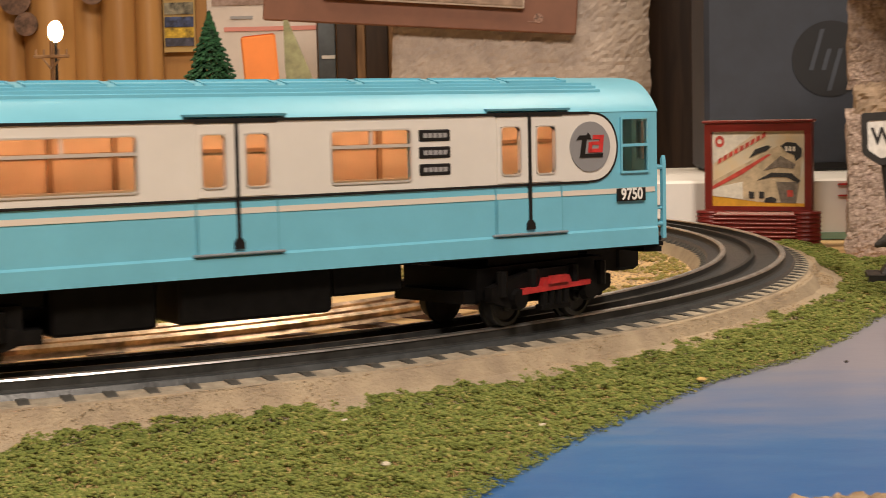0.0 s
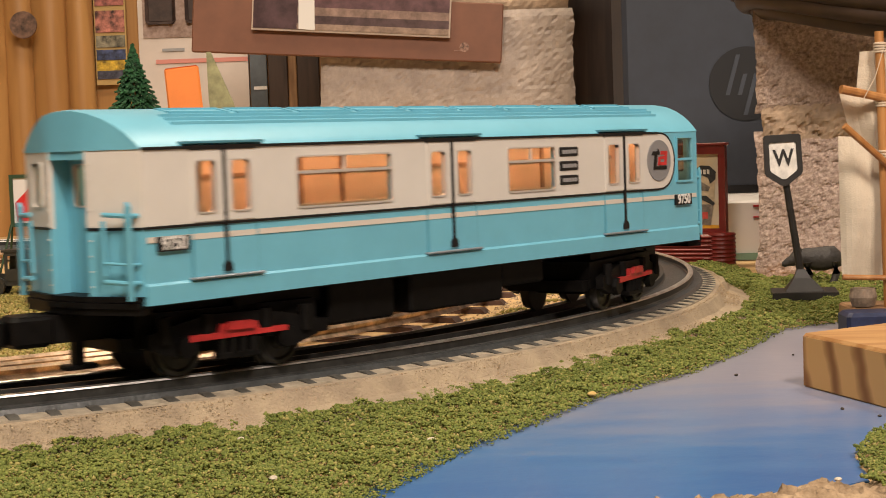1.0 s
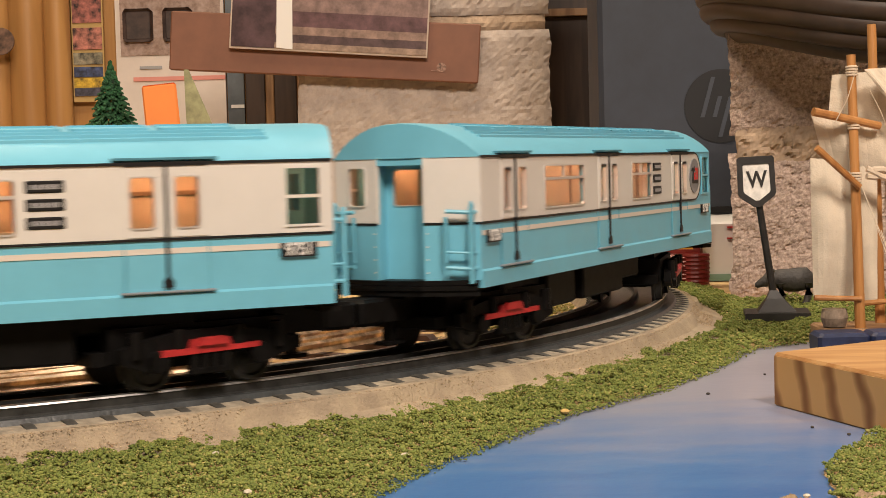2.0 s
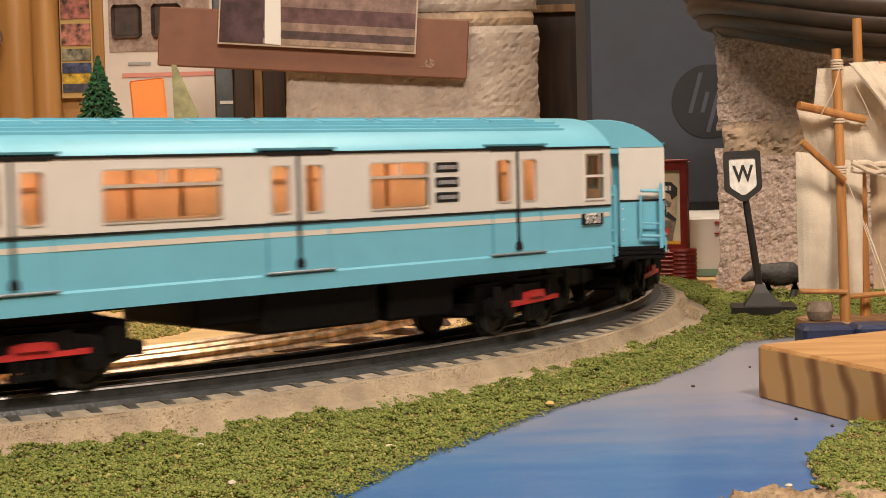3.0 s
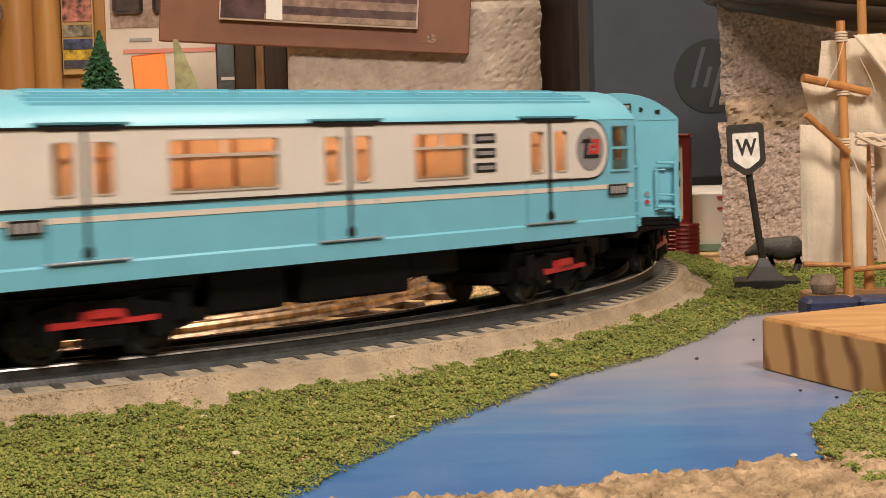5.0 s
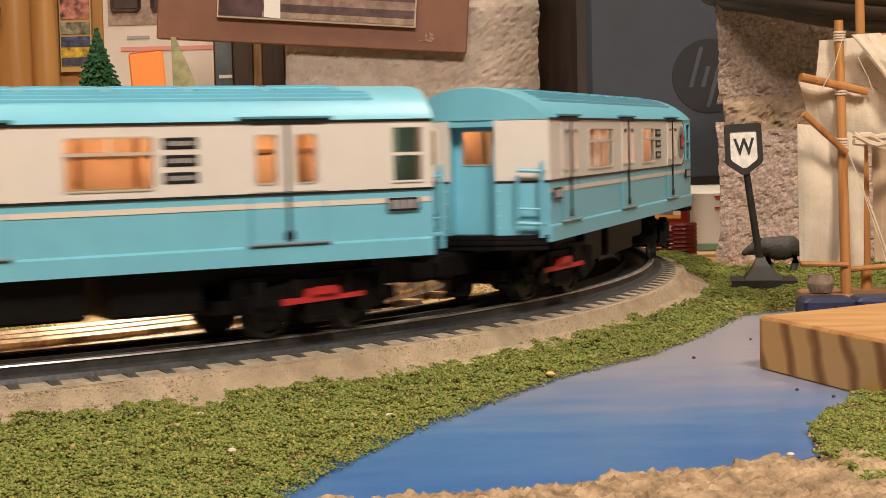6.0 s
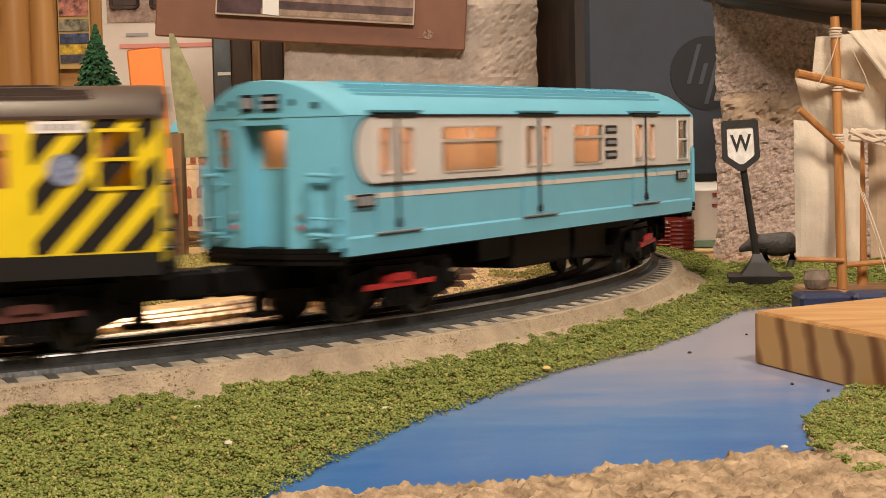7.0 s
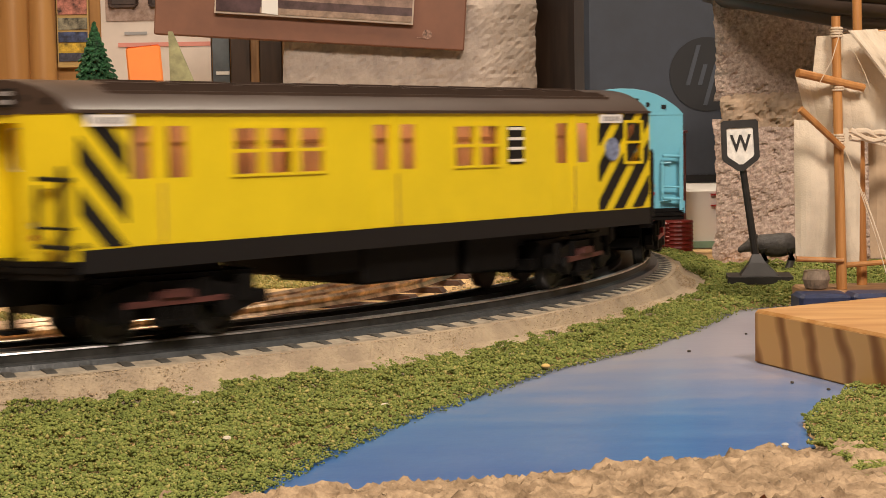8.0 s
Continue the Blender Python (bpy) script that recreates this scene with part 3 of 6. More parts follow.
def inside(car, glow):
    s = Shape()
    s.span((-LEN / 2 + 0.012, -0.001, FLOOR + 0.002), (LEN / 2 - 0.012, 0.001, GUT - 0.0005))
    for sg in (-1, 1):
        s.span((sg * (LEN / 2 - 0.026) - 0.0006, -HALF + 0.002, FLOOR + 0.002), (sg * (LEN / 2 - 0.026) + 0.0006, HALF - 0.002, GUT - 0.0015))
    part("inner_wall", s, INSIDE, car)
    seat = Shape()
    for a, b in ((U(0.058), U(0.125)), (U(0.174), U(0.240))):
        seat.span((a, -0.026, 0.046), (b, -0.018, 0.0485)).span((a, -0.0265, 0.0485), (b, -0.0245, 0.056))
    part("bench", seat, INSIDE, car)
    rail = Shape()
    for sg in (-1, 1):
        for u in (0.062, 0.080, 0.098, 0.120, 0.180, 0.199, 0.220, 0.245, 0.285, 0.020):
            rail.span((U(u) - 0.0009, min(sg * 0.001, sg * 0.0022), 0.048), (U(u) + 0.0009, max(sg * 0.001, sg * 0.0022), GUT - 0.002))
        rail.span((U(0.02), min(sg * 0.001, sg * 0.0018), 0.0662), (U(0.30), max(sg * 0.001, sg * 0.0018), 0.0676))
    part("inner_window_posts", rail, material("interior_brown", (0.30, 0.17, 0.09), 0.6, scale=90, spread=0.2), car)
    part("interior_light", Shape().span((-LEN / 2 + 0.010, -0.020, GUT - 0.0012), (LEN / 2 - 0.010, -0.008, GUT - 0.0003)).span((-LEN / 2 + 0.010, 0.008, GUT - 0.0012), (LEN / 2 - 0.010, 0.020, GUT - 0.0003)), glow, car, "glowing warm strip under the roof")


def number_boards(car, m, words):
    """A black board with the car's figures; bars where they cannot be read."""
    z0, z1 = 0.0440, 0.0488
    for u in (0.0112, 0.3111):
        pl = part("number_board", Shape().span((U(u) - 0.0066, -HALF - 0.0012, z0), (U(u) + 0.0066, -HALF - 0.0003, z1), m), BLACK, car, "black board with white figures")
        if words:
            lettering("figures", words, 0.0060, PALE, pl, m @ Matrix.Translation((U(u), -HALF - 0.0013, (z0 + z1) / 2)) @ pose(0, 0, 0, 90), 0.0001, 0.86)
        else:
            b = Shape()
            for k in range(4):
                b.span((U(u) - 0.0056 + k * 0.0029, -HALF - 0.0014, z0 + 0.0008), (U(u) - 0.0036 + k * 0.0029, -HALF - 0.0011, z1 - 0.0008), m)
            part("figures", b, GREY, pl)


def blue_car(cab, words, label):
    car = thing("subway_car", label, "train car", group="cars of the train")
    WHEELS[car.name] = underside(car, cab)
    part("roof", roof_shape(), BLUE, car, smooth=True)
    part("roof_rib", roof_ribs(), BLUE, car)
    holes = side_holes()
    inside(car, GLOW)
    for sg, m in SIDE.items():
        c = cab * sg
        body = Shape().plate([-LEN / 2, LEN / 2], [FLOOR, 0.0335, GUT], holes, -HALF, -HALF + 0.0014, m)
        body.span((-LEN / 2, -HALF - 0.0009, FLOOR), (LEN / 2, -HALF, 0.0332), m)
        body.prism([(-HALF - 0.0009, 0.0332), (-HALF, 0.0332), (-HALF, 0.0340)], "x", -LEN / 2, LEN / 2, m)
        side = part("side_wall", body, BLUE, car)
        panel, (lo, hi, z0, z1) = white_panel(c, holes)
        panel.v = [tuple(m @ Vector(p)) for p in panel.v]
        part("cream_panel", panel, WHITE, side, "cream painted window band")
        line = Shape().span((lo, -HALF - 0.0005, BELT - 0.0003), (hi, -HALF - 0.0001, BELT + 0.0006), m).span((lo, -HALF - 0.0008, GUT - 0.0007), (hi, -HALF - 0.0001, GUT + 0.0003), m)
        if c:
            mid, r = (z0 + z1) / 2, (z1 - z0) / 2
            x0, rx = (hi if c > 0 else lo), r * 1.05
            pts = lambda e: [(x0 + c * (rx + e) * max(0.0, math.cos(t)) ** 0.8, mid + (r + e) * math.sin(t)) for t in [math.pi * (i / 24 - 0.5) for i in range(25)]]
            a, b = pts(0.0), pts(0.0007)
            for i in range(24):
                line.prism([a[i], a[i + 1], b[i + 1], b[i]], "y", -HALF - 0.0005, -HALF - 0.0001, m)
        part("black_line", line, BLACK, side)
        part("cream_stripe", Shape().span((-LEN / 2 + 0.001, -HALF - 0.0003, 0.0470), (LEN / 2 - 0.001, -HALF - 0.0001, 0.0489), m), CREAM, side)
        for d in DOORS:
            dr = part("door", Shape().span((d - 0.0140, -HALF - 0.0006, 0.0346), (d + 0.0142, -HALF - 0.0001, 0.0468), m), BLUE, side)
            for x in (d - 0.0146, d + 0.0144):
                part("door_edge", Shape().span((x - 0.0003, -HALF - 0.0004, 0.0346), (x + 0.0003, -HALF - 0.0001, BELT - 0.0006), m), EDGEBLUE, dr)
            part("door_leaf", Shape().plate([d - 0.0140, d + 0.0142], [BELT + 0.0010, GUT - 0.0010], [(d - 0.0124, d - 0.0038, *DOOR_Z), (d + 0.0030, d + 0.0116, *DOOR_Z), (d - 0.00045, d + 0.00045, 0.0, 1.0)], -HALF - 0.0007, -HALF - 0.0003, m), WHITE, dr)
            part("door_seal", Shape().span((d - 0.0006, -HALF - 0.0012, 0.0380), (d + 0.0006, -HALF - 0.0003, GUT), m).prism([(d - 0.0018, 0.0357), (d + 0.0018, 0.0357), (d + 0.0018, 0.0378), (d + 0.0008, 0.0392), (d - 0.0008, 0.0392), (d - 0.0018, 0.0378)], "y", -HALF - 0.0014, -HALF, m), BLACK, dr, "black rubber door seal")
            part("door_sill", Shape().bevelled((d, -HALF - 0.0009, 0.0342), (0.0325, 0.0022, 0.0009), 0.0003, m), SILL, dr)
            part("drip_rail", Shape().span((d - 0.0145, -HALF - 0.0010, GUT - 0.0011), (d + 0.0145, -HALF - 0.0003, GUT + 0.0004), m), BLACK, dr)
            part("drip_moulding", Shape().span((d - 0.0180, -HALF - 0.0012, GUT + 0.0010), (d + 0.0180, -HALF + 0.002, GUT + 0.0018), m), DARKBLUE, dr)
            for w0 in (d - 0.0124, d + 0.0030):
                part("door_window_frame", round_frame(w0 + 0.0003, w0 + 0.0083, DOOR_Z[0] + 0.0002, DOOR_Z[1] - 0.0002, 0.0005, 0.0015, -HALF - 0.0011, -HALF + 0.001, m), FRAME, dr)
                part("pane", Shape().span((w0, -HALF + 0.0006, DOOR_Z[0]), (w0 + 0.0086, -HALF + 0.0009, DOOR_Z[1]), m), PANE, dr)
        for a, b in WINDOWS:
            fr = round_frame(a, b, 0.0554, 0.0726, 0.0006, 0.0010, -HALF - 0.0008, -HALF + 0.0010, m).span((a, -HALF - 0.0009, 0.0668), (b, -HALF + 0.0008, 0.0679), m).span(((a + b) / 2 - 0.0005, -HALF - 0.0005, 0.0679), ((a + b) / 2 + 0.0005, -HALF + 0.0006, 0.0726), m)
            w = part("window", fr, FRAME, side, "pale grey metal window frame")
            part("pane", Shape().span((a, -HALF + 0.0006, 0.0554), (b, -HALF + 0.0009, 0.0726), m), PANE, w)
        fr = Shape().plate([CAB_X[0] - 0.0007, CAB_X[1] + 0.0007], [CAB_Z[0] - 0.0008, CAB_Z[1] + 0.0008], [(*CAB_X, CAB_Z[0], 0.0643), (*CAB_X, 0.0654, CAB_Z[1])], -HALF - 0.0009, -HALF + 0.0010, m)
        w = part("window", fr, WHITE if c <= 0 else BLUE, side)
        part("pane", Shape().span((CAB_X[0], -HALF + 0.0006, CAB_Z[0]), (CAB_X[1], -HALF + 0.0009, CAB_Z[1]), m), PANE, w)
        for z in (0.0705, 0.0646, 0.0587):
            b = part("destination_sign", Shape().bevelled((U(0.2249), -HALF - 0.0003, z), (0.0128, 0.0012, 0.0040), 0.0004, m), BLACK, side, "black destination sign")
            bar = Shape()
            for k in range(5):
                bar.span((U(0.2201 + 0.0020 * k), -HALF - 0.0011, z - 0.0008), (U(0.2216 + 0.0020 * k), -HALF - 0.0008, z + 0.0008), m)
            part("sign_bar", bar, GREY, b)
        if c > 0:
            r = 0.0092
            lg = part("roundel", Shape().tube((U(0.2922), -HALF - 0.0008, 0.0648), (U(0.2922), -HALF - 0.0003, 0.0648), r, n=40, m=m), material("roundel_grey", (0.22, 0.22, 0.23), 0.5), side, "grey disc with black and red strokes")
            k = Shape().prism([(-0.0064, 0.0026), (-0.0050, 0.0042), (-0.0018, 0.0042), (-0.0012, 0.0052), (-0.0002, 0.0042), (0.0004, 0.0026), (-0.0018, 0.0026), (-0.0026, -0.0026), (0.0056, -0.0026), (0.0056, -0.0040), (-0.0050, -0.0040), (-0.0038, 0.0026)], "y", -HALF - 0.0011, -HALF - 0.0008, m @ Matrix.Translation((U(0.2922), 0, 0.0648)))
            part("roundel_dark_stroke", k, BLACK, lg)
            at = m @ Matrix.Translation((U(0.2922), 0, 0.0648))
            k = Shape().prism([(0.0036, -0.0022), (0.0054, -0.0022), (0.0062, 0.0042), (0.0012, 0.0042), (0.0010, 0.0026), (0.0042, 0.0026)], "y", -HALF - 0.0011, -HALF - 0.0008, at)
            k.prism([(-0.0012, -0.0022), (0.0004, -0.0022), (0.0009, 0.0016), (-0.0007, 0.0016)], "y", -HALF - 0.0011, -HALF - 0.0008, at)
            k.span((-0.0002, -HALF - 0.0011, -0.0022), (0.0038, -HALF - 0.0008, -0.0008), at).span((0.0004, -HALF - 0.0011, 0.0006), (0.0040, -HALF - 0.0008, 0.0018), at)
            part("roundel_red_stroke", k, RED, lg)
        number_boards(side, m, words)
    end_wall(car, cab, True, BLUE, BLUE, BLUE, BLUE)
    end_wall(car, -cab, False, WHITE, BLUE, BLUE, BLUE)
    return car


def yellow_car():
    car = thing("work_car", "yellow work car with black hazard stripes and dark brown roof", "train car", group="cars of the train")
    WHEELS[car.name] = underside(car, -1, False)
    part("roof", roof_shape(0.0888), BROWNROOF, car, smooth=True)
    part("roof_rib", roof_ribs(0.0888), BROWNROOF, car)
    inside(car, DIMGLOW)
    z0, z1, zm = 0.0560, 0.0718, 0.0640
    groups = [(U(0.0665), 3), (U(0.1845), 2)]
    holes = [h for h in side_holes() if h[1] - h[0] < 0.009]
    for a, n in groups:
        for k in range(n):
            x = a + k * 0.0158
            holes += [(x, x + 0.0118, z0, zm - 0.0006), (x, x + 0.0118, zm + 0.0006, z1)]
    holes.append((U(0.3045), U(0.3165), 0.0552, 0.0634))
    holes.append((U(0.3045), U(0.3165), 0.0646, 0.0728))
    for sg, m in SIDE.items():
        body = Shape().plate([-LEN / 2, LEN / 2], [0.0335, GUT], holes, -HALF, -HALF + 0.0014, m)
        side = part("side_wall", body, YELLOW, car)
        part("skirt", Shape().span((-LEN / 2, -HALF - 0.0006, FLOOR - 0.001), (LEN / 2, -HALF + 0.0012, 0.0335), m), BLACK, side, "black skirt")
        part("gutter", Shape().span((-LEN / 2, -HALF - 0.0012, GUT - 0.0004), (LEN / 2, -HALF + 0.001, GUT + 0.0008), m), BROWNROOF, side)
        for d in DOORS:
            dr = part("door", Shape().span((d - 0.0145, -HALF - 0.0003, 0.0337), (d + 0.0145, -HALF - 0.0001, 0.0520), m), YELLOW, side)
            part("door_seal", Shape().span((d - 0.0006, -HALF - 0.0006, 0.0345), (d + 0.0006, -HALF, 0.0540), m), MIDWOOD, dr)
            part("door_post", Shape().span((d - 0.0014, -HALF - 0.0009, 0.0345), (d - 0.0007, -HALF, GUT - 0.001), m), YELLOW, dr)
            for w0 in (d - 0.0124, d + 0.0030):
                part("pane", Shape().span((w0, -HALF + 0.0006, DOOR_Z[0]), (w0 + 0.0086, -HALF + 0.0009, DOOR_Z[1]), m), PANE, dr)
        for a, n in groups:
            w = part("window", Shape().plate([a - 0.0010, a + n * 0.0158 - 0.0030], [z0 - 0.001, z1 + 0.001], [(a + k * 0.0158, a + k * 0.0158 + 0.0118, p, q) for k in range(n) for p, q in ((z0, zm - 0.0006), (zm + 0.0006, z1))], -HALF - 0.0006, -HALF + 0.0008, m), YELLOW, side)
            for k in range(n):
                part("pane", Shape().span((a + k * 0.0158, -HALF + 0.0009, z0), (a + k * 0.0158 + 0.0118, -HALF + 0.0011, z1), m), PANE, w)
        v = part("ventilator", Shape().span((U(0.2185), -HALF - 0.0004, 0.0560), (U(0.2290), -HALF, 0.0718), m), BLACK, side, "black louvre with pale slats")
        for z in (0.0575, 0.0625, 0.0665, 0.0707):
            part("slat", Shape().span((U(0.2188), -HALF - 0.0008, z - 0.0006), (U(0.2287), -HALF - 0.0004, z + 0.0006), m), PALE, v)
        for lo, hi, lean in ((U(0.2835), U(0.3235), 1), (U(0.0005), U(0.0195), -1)):
            for k in range(-4, 5):
                c = (lo + hi) / 2 + k * 0.0150
                w = 0.0084
                hgt = GUT - 0.0345
                # a slanted band clipped to the strip of side between lo and hi
                steps = 24
                left, right = [], []
                for i in range(steps + 1):
                    z = 0.0342 + hgt * i / steps
                    x = c + lean * (z - 0.0555) * 0.92
                    a, b = max(x - w / 2, lo), min(x + w / 2, hi)
                    if b - a > 1e-5:
                        left.append((a, z))
                        right.append((b, z))
                if len(left) > 1:
                    part("hazard_stripe", Shape().prism(left + right[::-1], "y", -HALF - 0.0003, -HALF - 0.0001, m), BLACK, side, "black diagonal stripe")
        w = part("window", Shape().plate([U(0.3030), U(0.3180)], [0.0540, 0.0740], [(U(0.3045), U(0.3165), 0.0552, 0.0634), (U(0.3045), U(0.3165), 0.0646, 0.0728)], -HALF - 0.0009, -HALF + 0.0010, m), YELLOW, side)
        part("pane", Shape().span((U(0.3045), -HALF + 0.0009, 0.0552), (U(0.3165), -HALF + 0.0011, 0.0728), m), PANE, w)
        part("badge", Shape().tube((U(0.2935), -HALF - 0.0009, 0.0610), (U(0.2935), -HALF - 0.0003, 0.0610), 0.0052, n=28, m=m), material("badge_blue_grey", (0.22, 0.27, 0.42), 0.5, scale=500, spread=0.4), side, "round blue and grey badge")
        for u in (0.2925, 0.0125):
            pl = part("number_board", Shape().span((U(u) - 0.0085, -HALF - 0.0009, 0.0728), (U(u) + 0.0085, -HALF - 0.0003, 0.0766), m), PALE, side, "white plate")
            b = Shape()
            for k in range(5):
                b.span((U(u) - 0.006 + k * 0.0026, -HALF - 0.0011, 0.0737), (U(u) - 0.0043 + k * 0.0026, -HALF - 0.0008, 0.0757), m)
            part("figures", b, GREY, pl)
    end_wall(car, 1, True, YELLOW, YELLOW, BROWNROOF, BLACK, 0.0888)
    end_wall(car, -1, True, YELLOW, YELLOW, BROWNROOF, BLACK, 0.0888)
    return car


CARS = [
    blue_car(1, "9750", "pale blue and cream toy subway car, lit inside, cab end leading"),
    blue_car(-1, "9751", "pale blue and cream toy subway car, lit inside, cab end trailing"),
    blue_car(1, "", "pale blue and cream toy subway car with grey roundel, lit inside"),
    blue_car(-1, "", "pale blue and cream toy subway car before the yellow car"),
    yellow_car(),
]
# how far each car trails the first, in degrees of the loop
TRAIL = [0.0, 40.9, 81.8, 122.7, 163.6]
# the angle of the first car on the loop, in degrees, time by time
ADVANCE = [(0.0, -54.72), (0.5, -47.4), (1.0, -40.1), (1.5, -32.7), (1.7, -29.4), (2.8, -9.5), (3.0, -5.4), (3.5, 4.2), (4.0, 14.3), (4.5, 26.2), (4.7, 30.8), (5.8, 57.9), (6.0, 63.1), (6.5, 77.1), (7.0, 92.2), (7.5, 107.1), (8.0, 122.7)]


def advance(t):
    """A smooth curve through the times above."""
    ts, vs = [p[0] for p in ADVANCE], [p[1] for p in ADVANCE]
    i = max(0, min(len(ts) - 2, sum(1 for x in ts if x <= t) - 1))
    def slope(k):
        if k == 0:
            return (vs[1] - vs[0]) / (ts[1] - ts[0])
        if k == len(ts) - 1:
            return (vs[-1] - vs[-2]) / (ts[-1] - ts[-2])
        a, b = (vs[k] - vs[k - 1]) / (ts[k] - ts[k - 1]), (vs[k + 1] - vs[k]) / (ts[k + 1] - ts[k])
        w0, w1 = ts[k] - ts[k - 1], ts[k + 1] - ts[k]
        return (a * w1 + b * w0) / (w0 + w1)
    h = ts[i + 1] - ts[i]
    u = (t - ts[i]) / h
    return (2 * u ** 3 - 3 * u ** 2 + 1) * vs[i] + (u ** 3 - 2 * u ** 2 + u) * h * slope(i) + (3 * u ** 2 - 2 * u ** 3) * vs[i + 1] + (u ** 3 - u ** 2) * h * slope(i + 1)


def motions():
    mid = math.sqrt(RADIUS ** 2 - PIVOT ** 2) - 0.0020
    for k, car in enumerate(CARS):
        walk(car, [(i / 10, loop_pose(advance(i / 10) - TRAIL[k], mid)) for i in range(81)])
        # the wheels roll without slipping
        for w in WHEELS[car.name]:
            at = w.location.copy()
            walk(w, [(i / 30, Matrix.Translation(at) @ Matrix.Rotation(radians(advance(i / 30) - ADVANCE[0][1]) * RADIUS / 0.0086, 4, "Y")) for i in range(241)])


# ---- the room ----
def room():
    for name, lo, hi, mat, label in (
        ("wall_north", (-2.4, 2.02, -1.0), (2.2, 2.12, 2.3), WALLPAINT, "tan painted back wall of the room"),
        ("wall_south", (-2.4, -2.6, -1.0), (2.2, -2.5, 2.3), WALLPAINT, "tan painted wall behind the camera"),
        ("wall_west", (-2.5, -2.6, -1.0), (-2.4, 2.12, 2.3), WALLPAINT, "tan painted side wall of the room"),
        ("wall_east", (2.2, -2.6, -1.0), (2.3, 2.12, 2.3), WALLPAINT, "tan painted side wall of the room"),
        ("ceiling", (-2.5, -2.6, 2.3), (2.3, 2.12, 2.4), WALLPAINT, "plain painted ceiling of the room"),
        ("floor", (-2.5, -2.6, -1.05), (2.3, 2.12, -1.0), MIDWOOD, "plain brown floor under the layout table"),
    ):
        tagged(part(name, Shape().span(lo, hi), mat), label, name.split("_")[0], kind="structure")


room()


def table():
    t = thing("layout_table", "wooden trestles under the layout board", "table")
    for x in (-1.5, 1.1):
        for y in (-0.15, 1.88):
            part("leg", Shape().span((x - 0.045, y - 0.045, -1.0), (x + 0.045, y + 0.045, -0.06)), MIDWOOD, t)


table()


# ---- river, banks and turf ----
FAR_BANK = [(-0.075, 0.300), (-0.042, 0.396), (-0.033, 0.426), (-0.009, 0.492), (0.014, 0.536), (0.044, 0.595), (0.076, 0.638), (0.108, 0.698), (0.140, 0.775), (0.170, 0.800), (0.26, 0.830), (0.5, 0.85)]
NEAR_BANK = [(0.5, 0.60), (0.170, 0.575), (0.149, 0.555), (0.128, 0.526), (0.104, 0.475), (0.100, 0.440), (0.093, 0.436), (0.053, 0.422), (0.016, 0.402), (-0.031, 0.392), (-0.05, 0.30)]


def wiggle(pts, n=14, amp=0.0022):
    """The same line with a ragged course."""
    out = []
    for (a, b), (c, d) in zip(pts, pts[1:]):
        for i in range(n):
            u = i / n
            x, y = a + (c - a) * u, b + (d - b) * u
            out.append((x + amp * noise.noise((x * 70, y * 70, 1)) + amp * 0.5 * noise.noise((x * 260, y * 260, 5)), y + amp * noise.noise((x * 70, y * 70, 9)) + amp * 0.5 * noise.noise((x * 260, y * 260, 3))))
    return out + [pts[-1]]


def river_paint():
    m = material("painted_river", (0.03, 0.12, 0.42), 0.30, bump=0.25, bump_scale=90)
    nt = m.node_tree
    b = nt.nodes["Principled BSDF"]
    tc = nt.nodes.new("ShaderNodeTexCoord")
    sep = nt.nodes.new("ShaderNodeSeparateXYZ")
    n = nt.nodes.new("ShaderNodeTexNoise")
    n.inputs["Scale"].default_value, n.inputs["Detail"].default_value = 22, 5
    mp = nt.nodes.new("ShaderNodeMapping")
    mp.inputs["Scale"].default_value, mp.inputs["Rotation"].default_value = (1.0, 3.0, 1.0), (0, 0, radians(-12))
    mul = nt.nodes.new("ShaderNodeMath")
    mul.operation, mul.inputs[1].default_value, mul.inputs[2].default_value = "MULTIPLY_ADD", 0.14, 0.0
    # Blue paint; the pale far end puts the surface's sheen into the colour.
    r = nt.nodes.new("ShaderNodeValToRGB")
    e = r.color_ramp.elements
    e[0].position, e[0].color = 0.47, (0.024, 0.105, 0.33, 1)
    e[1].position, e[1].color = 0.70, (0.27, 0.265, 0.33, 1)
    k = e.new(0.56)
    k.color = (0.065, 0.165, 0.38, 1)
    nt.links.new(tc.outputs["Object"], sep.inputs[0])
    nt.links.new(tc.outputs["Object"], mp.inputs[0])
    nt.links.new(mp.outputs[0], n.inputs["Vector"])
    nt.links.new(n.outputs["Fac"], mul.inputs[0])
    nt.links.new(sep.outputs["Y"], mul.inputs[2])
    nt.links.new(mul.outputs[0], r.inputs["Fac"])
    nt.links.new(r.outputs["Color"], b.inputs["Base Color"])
    return m


tagged(part("river", Shape().prism(wiggle([(x - 0.006, y + 0.004) for x, y in FAR_BANK]) + wiggle(NEAR_BANK), "z", GROUND - 0.0005, GROUND), river_paint()), "glossy blue painted river, its far sheen coloured pale", "river", kind="structure")


def inside_poly(x, y, poly):
    hit = False
    for (a, b), (c, d) in zip(poly, poly[1:] + poly[:1]):
        if (b > y) != (d > y) and x < (c - a) * (y - b) / (d - b) + a:
            hit = not hit
    return hit


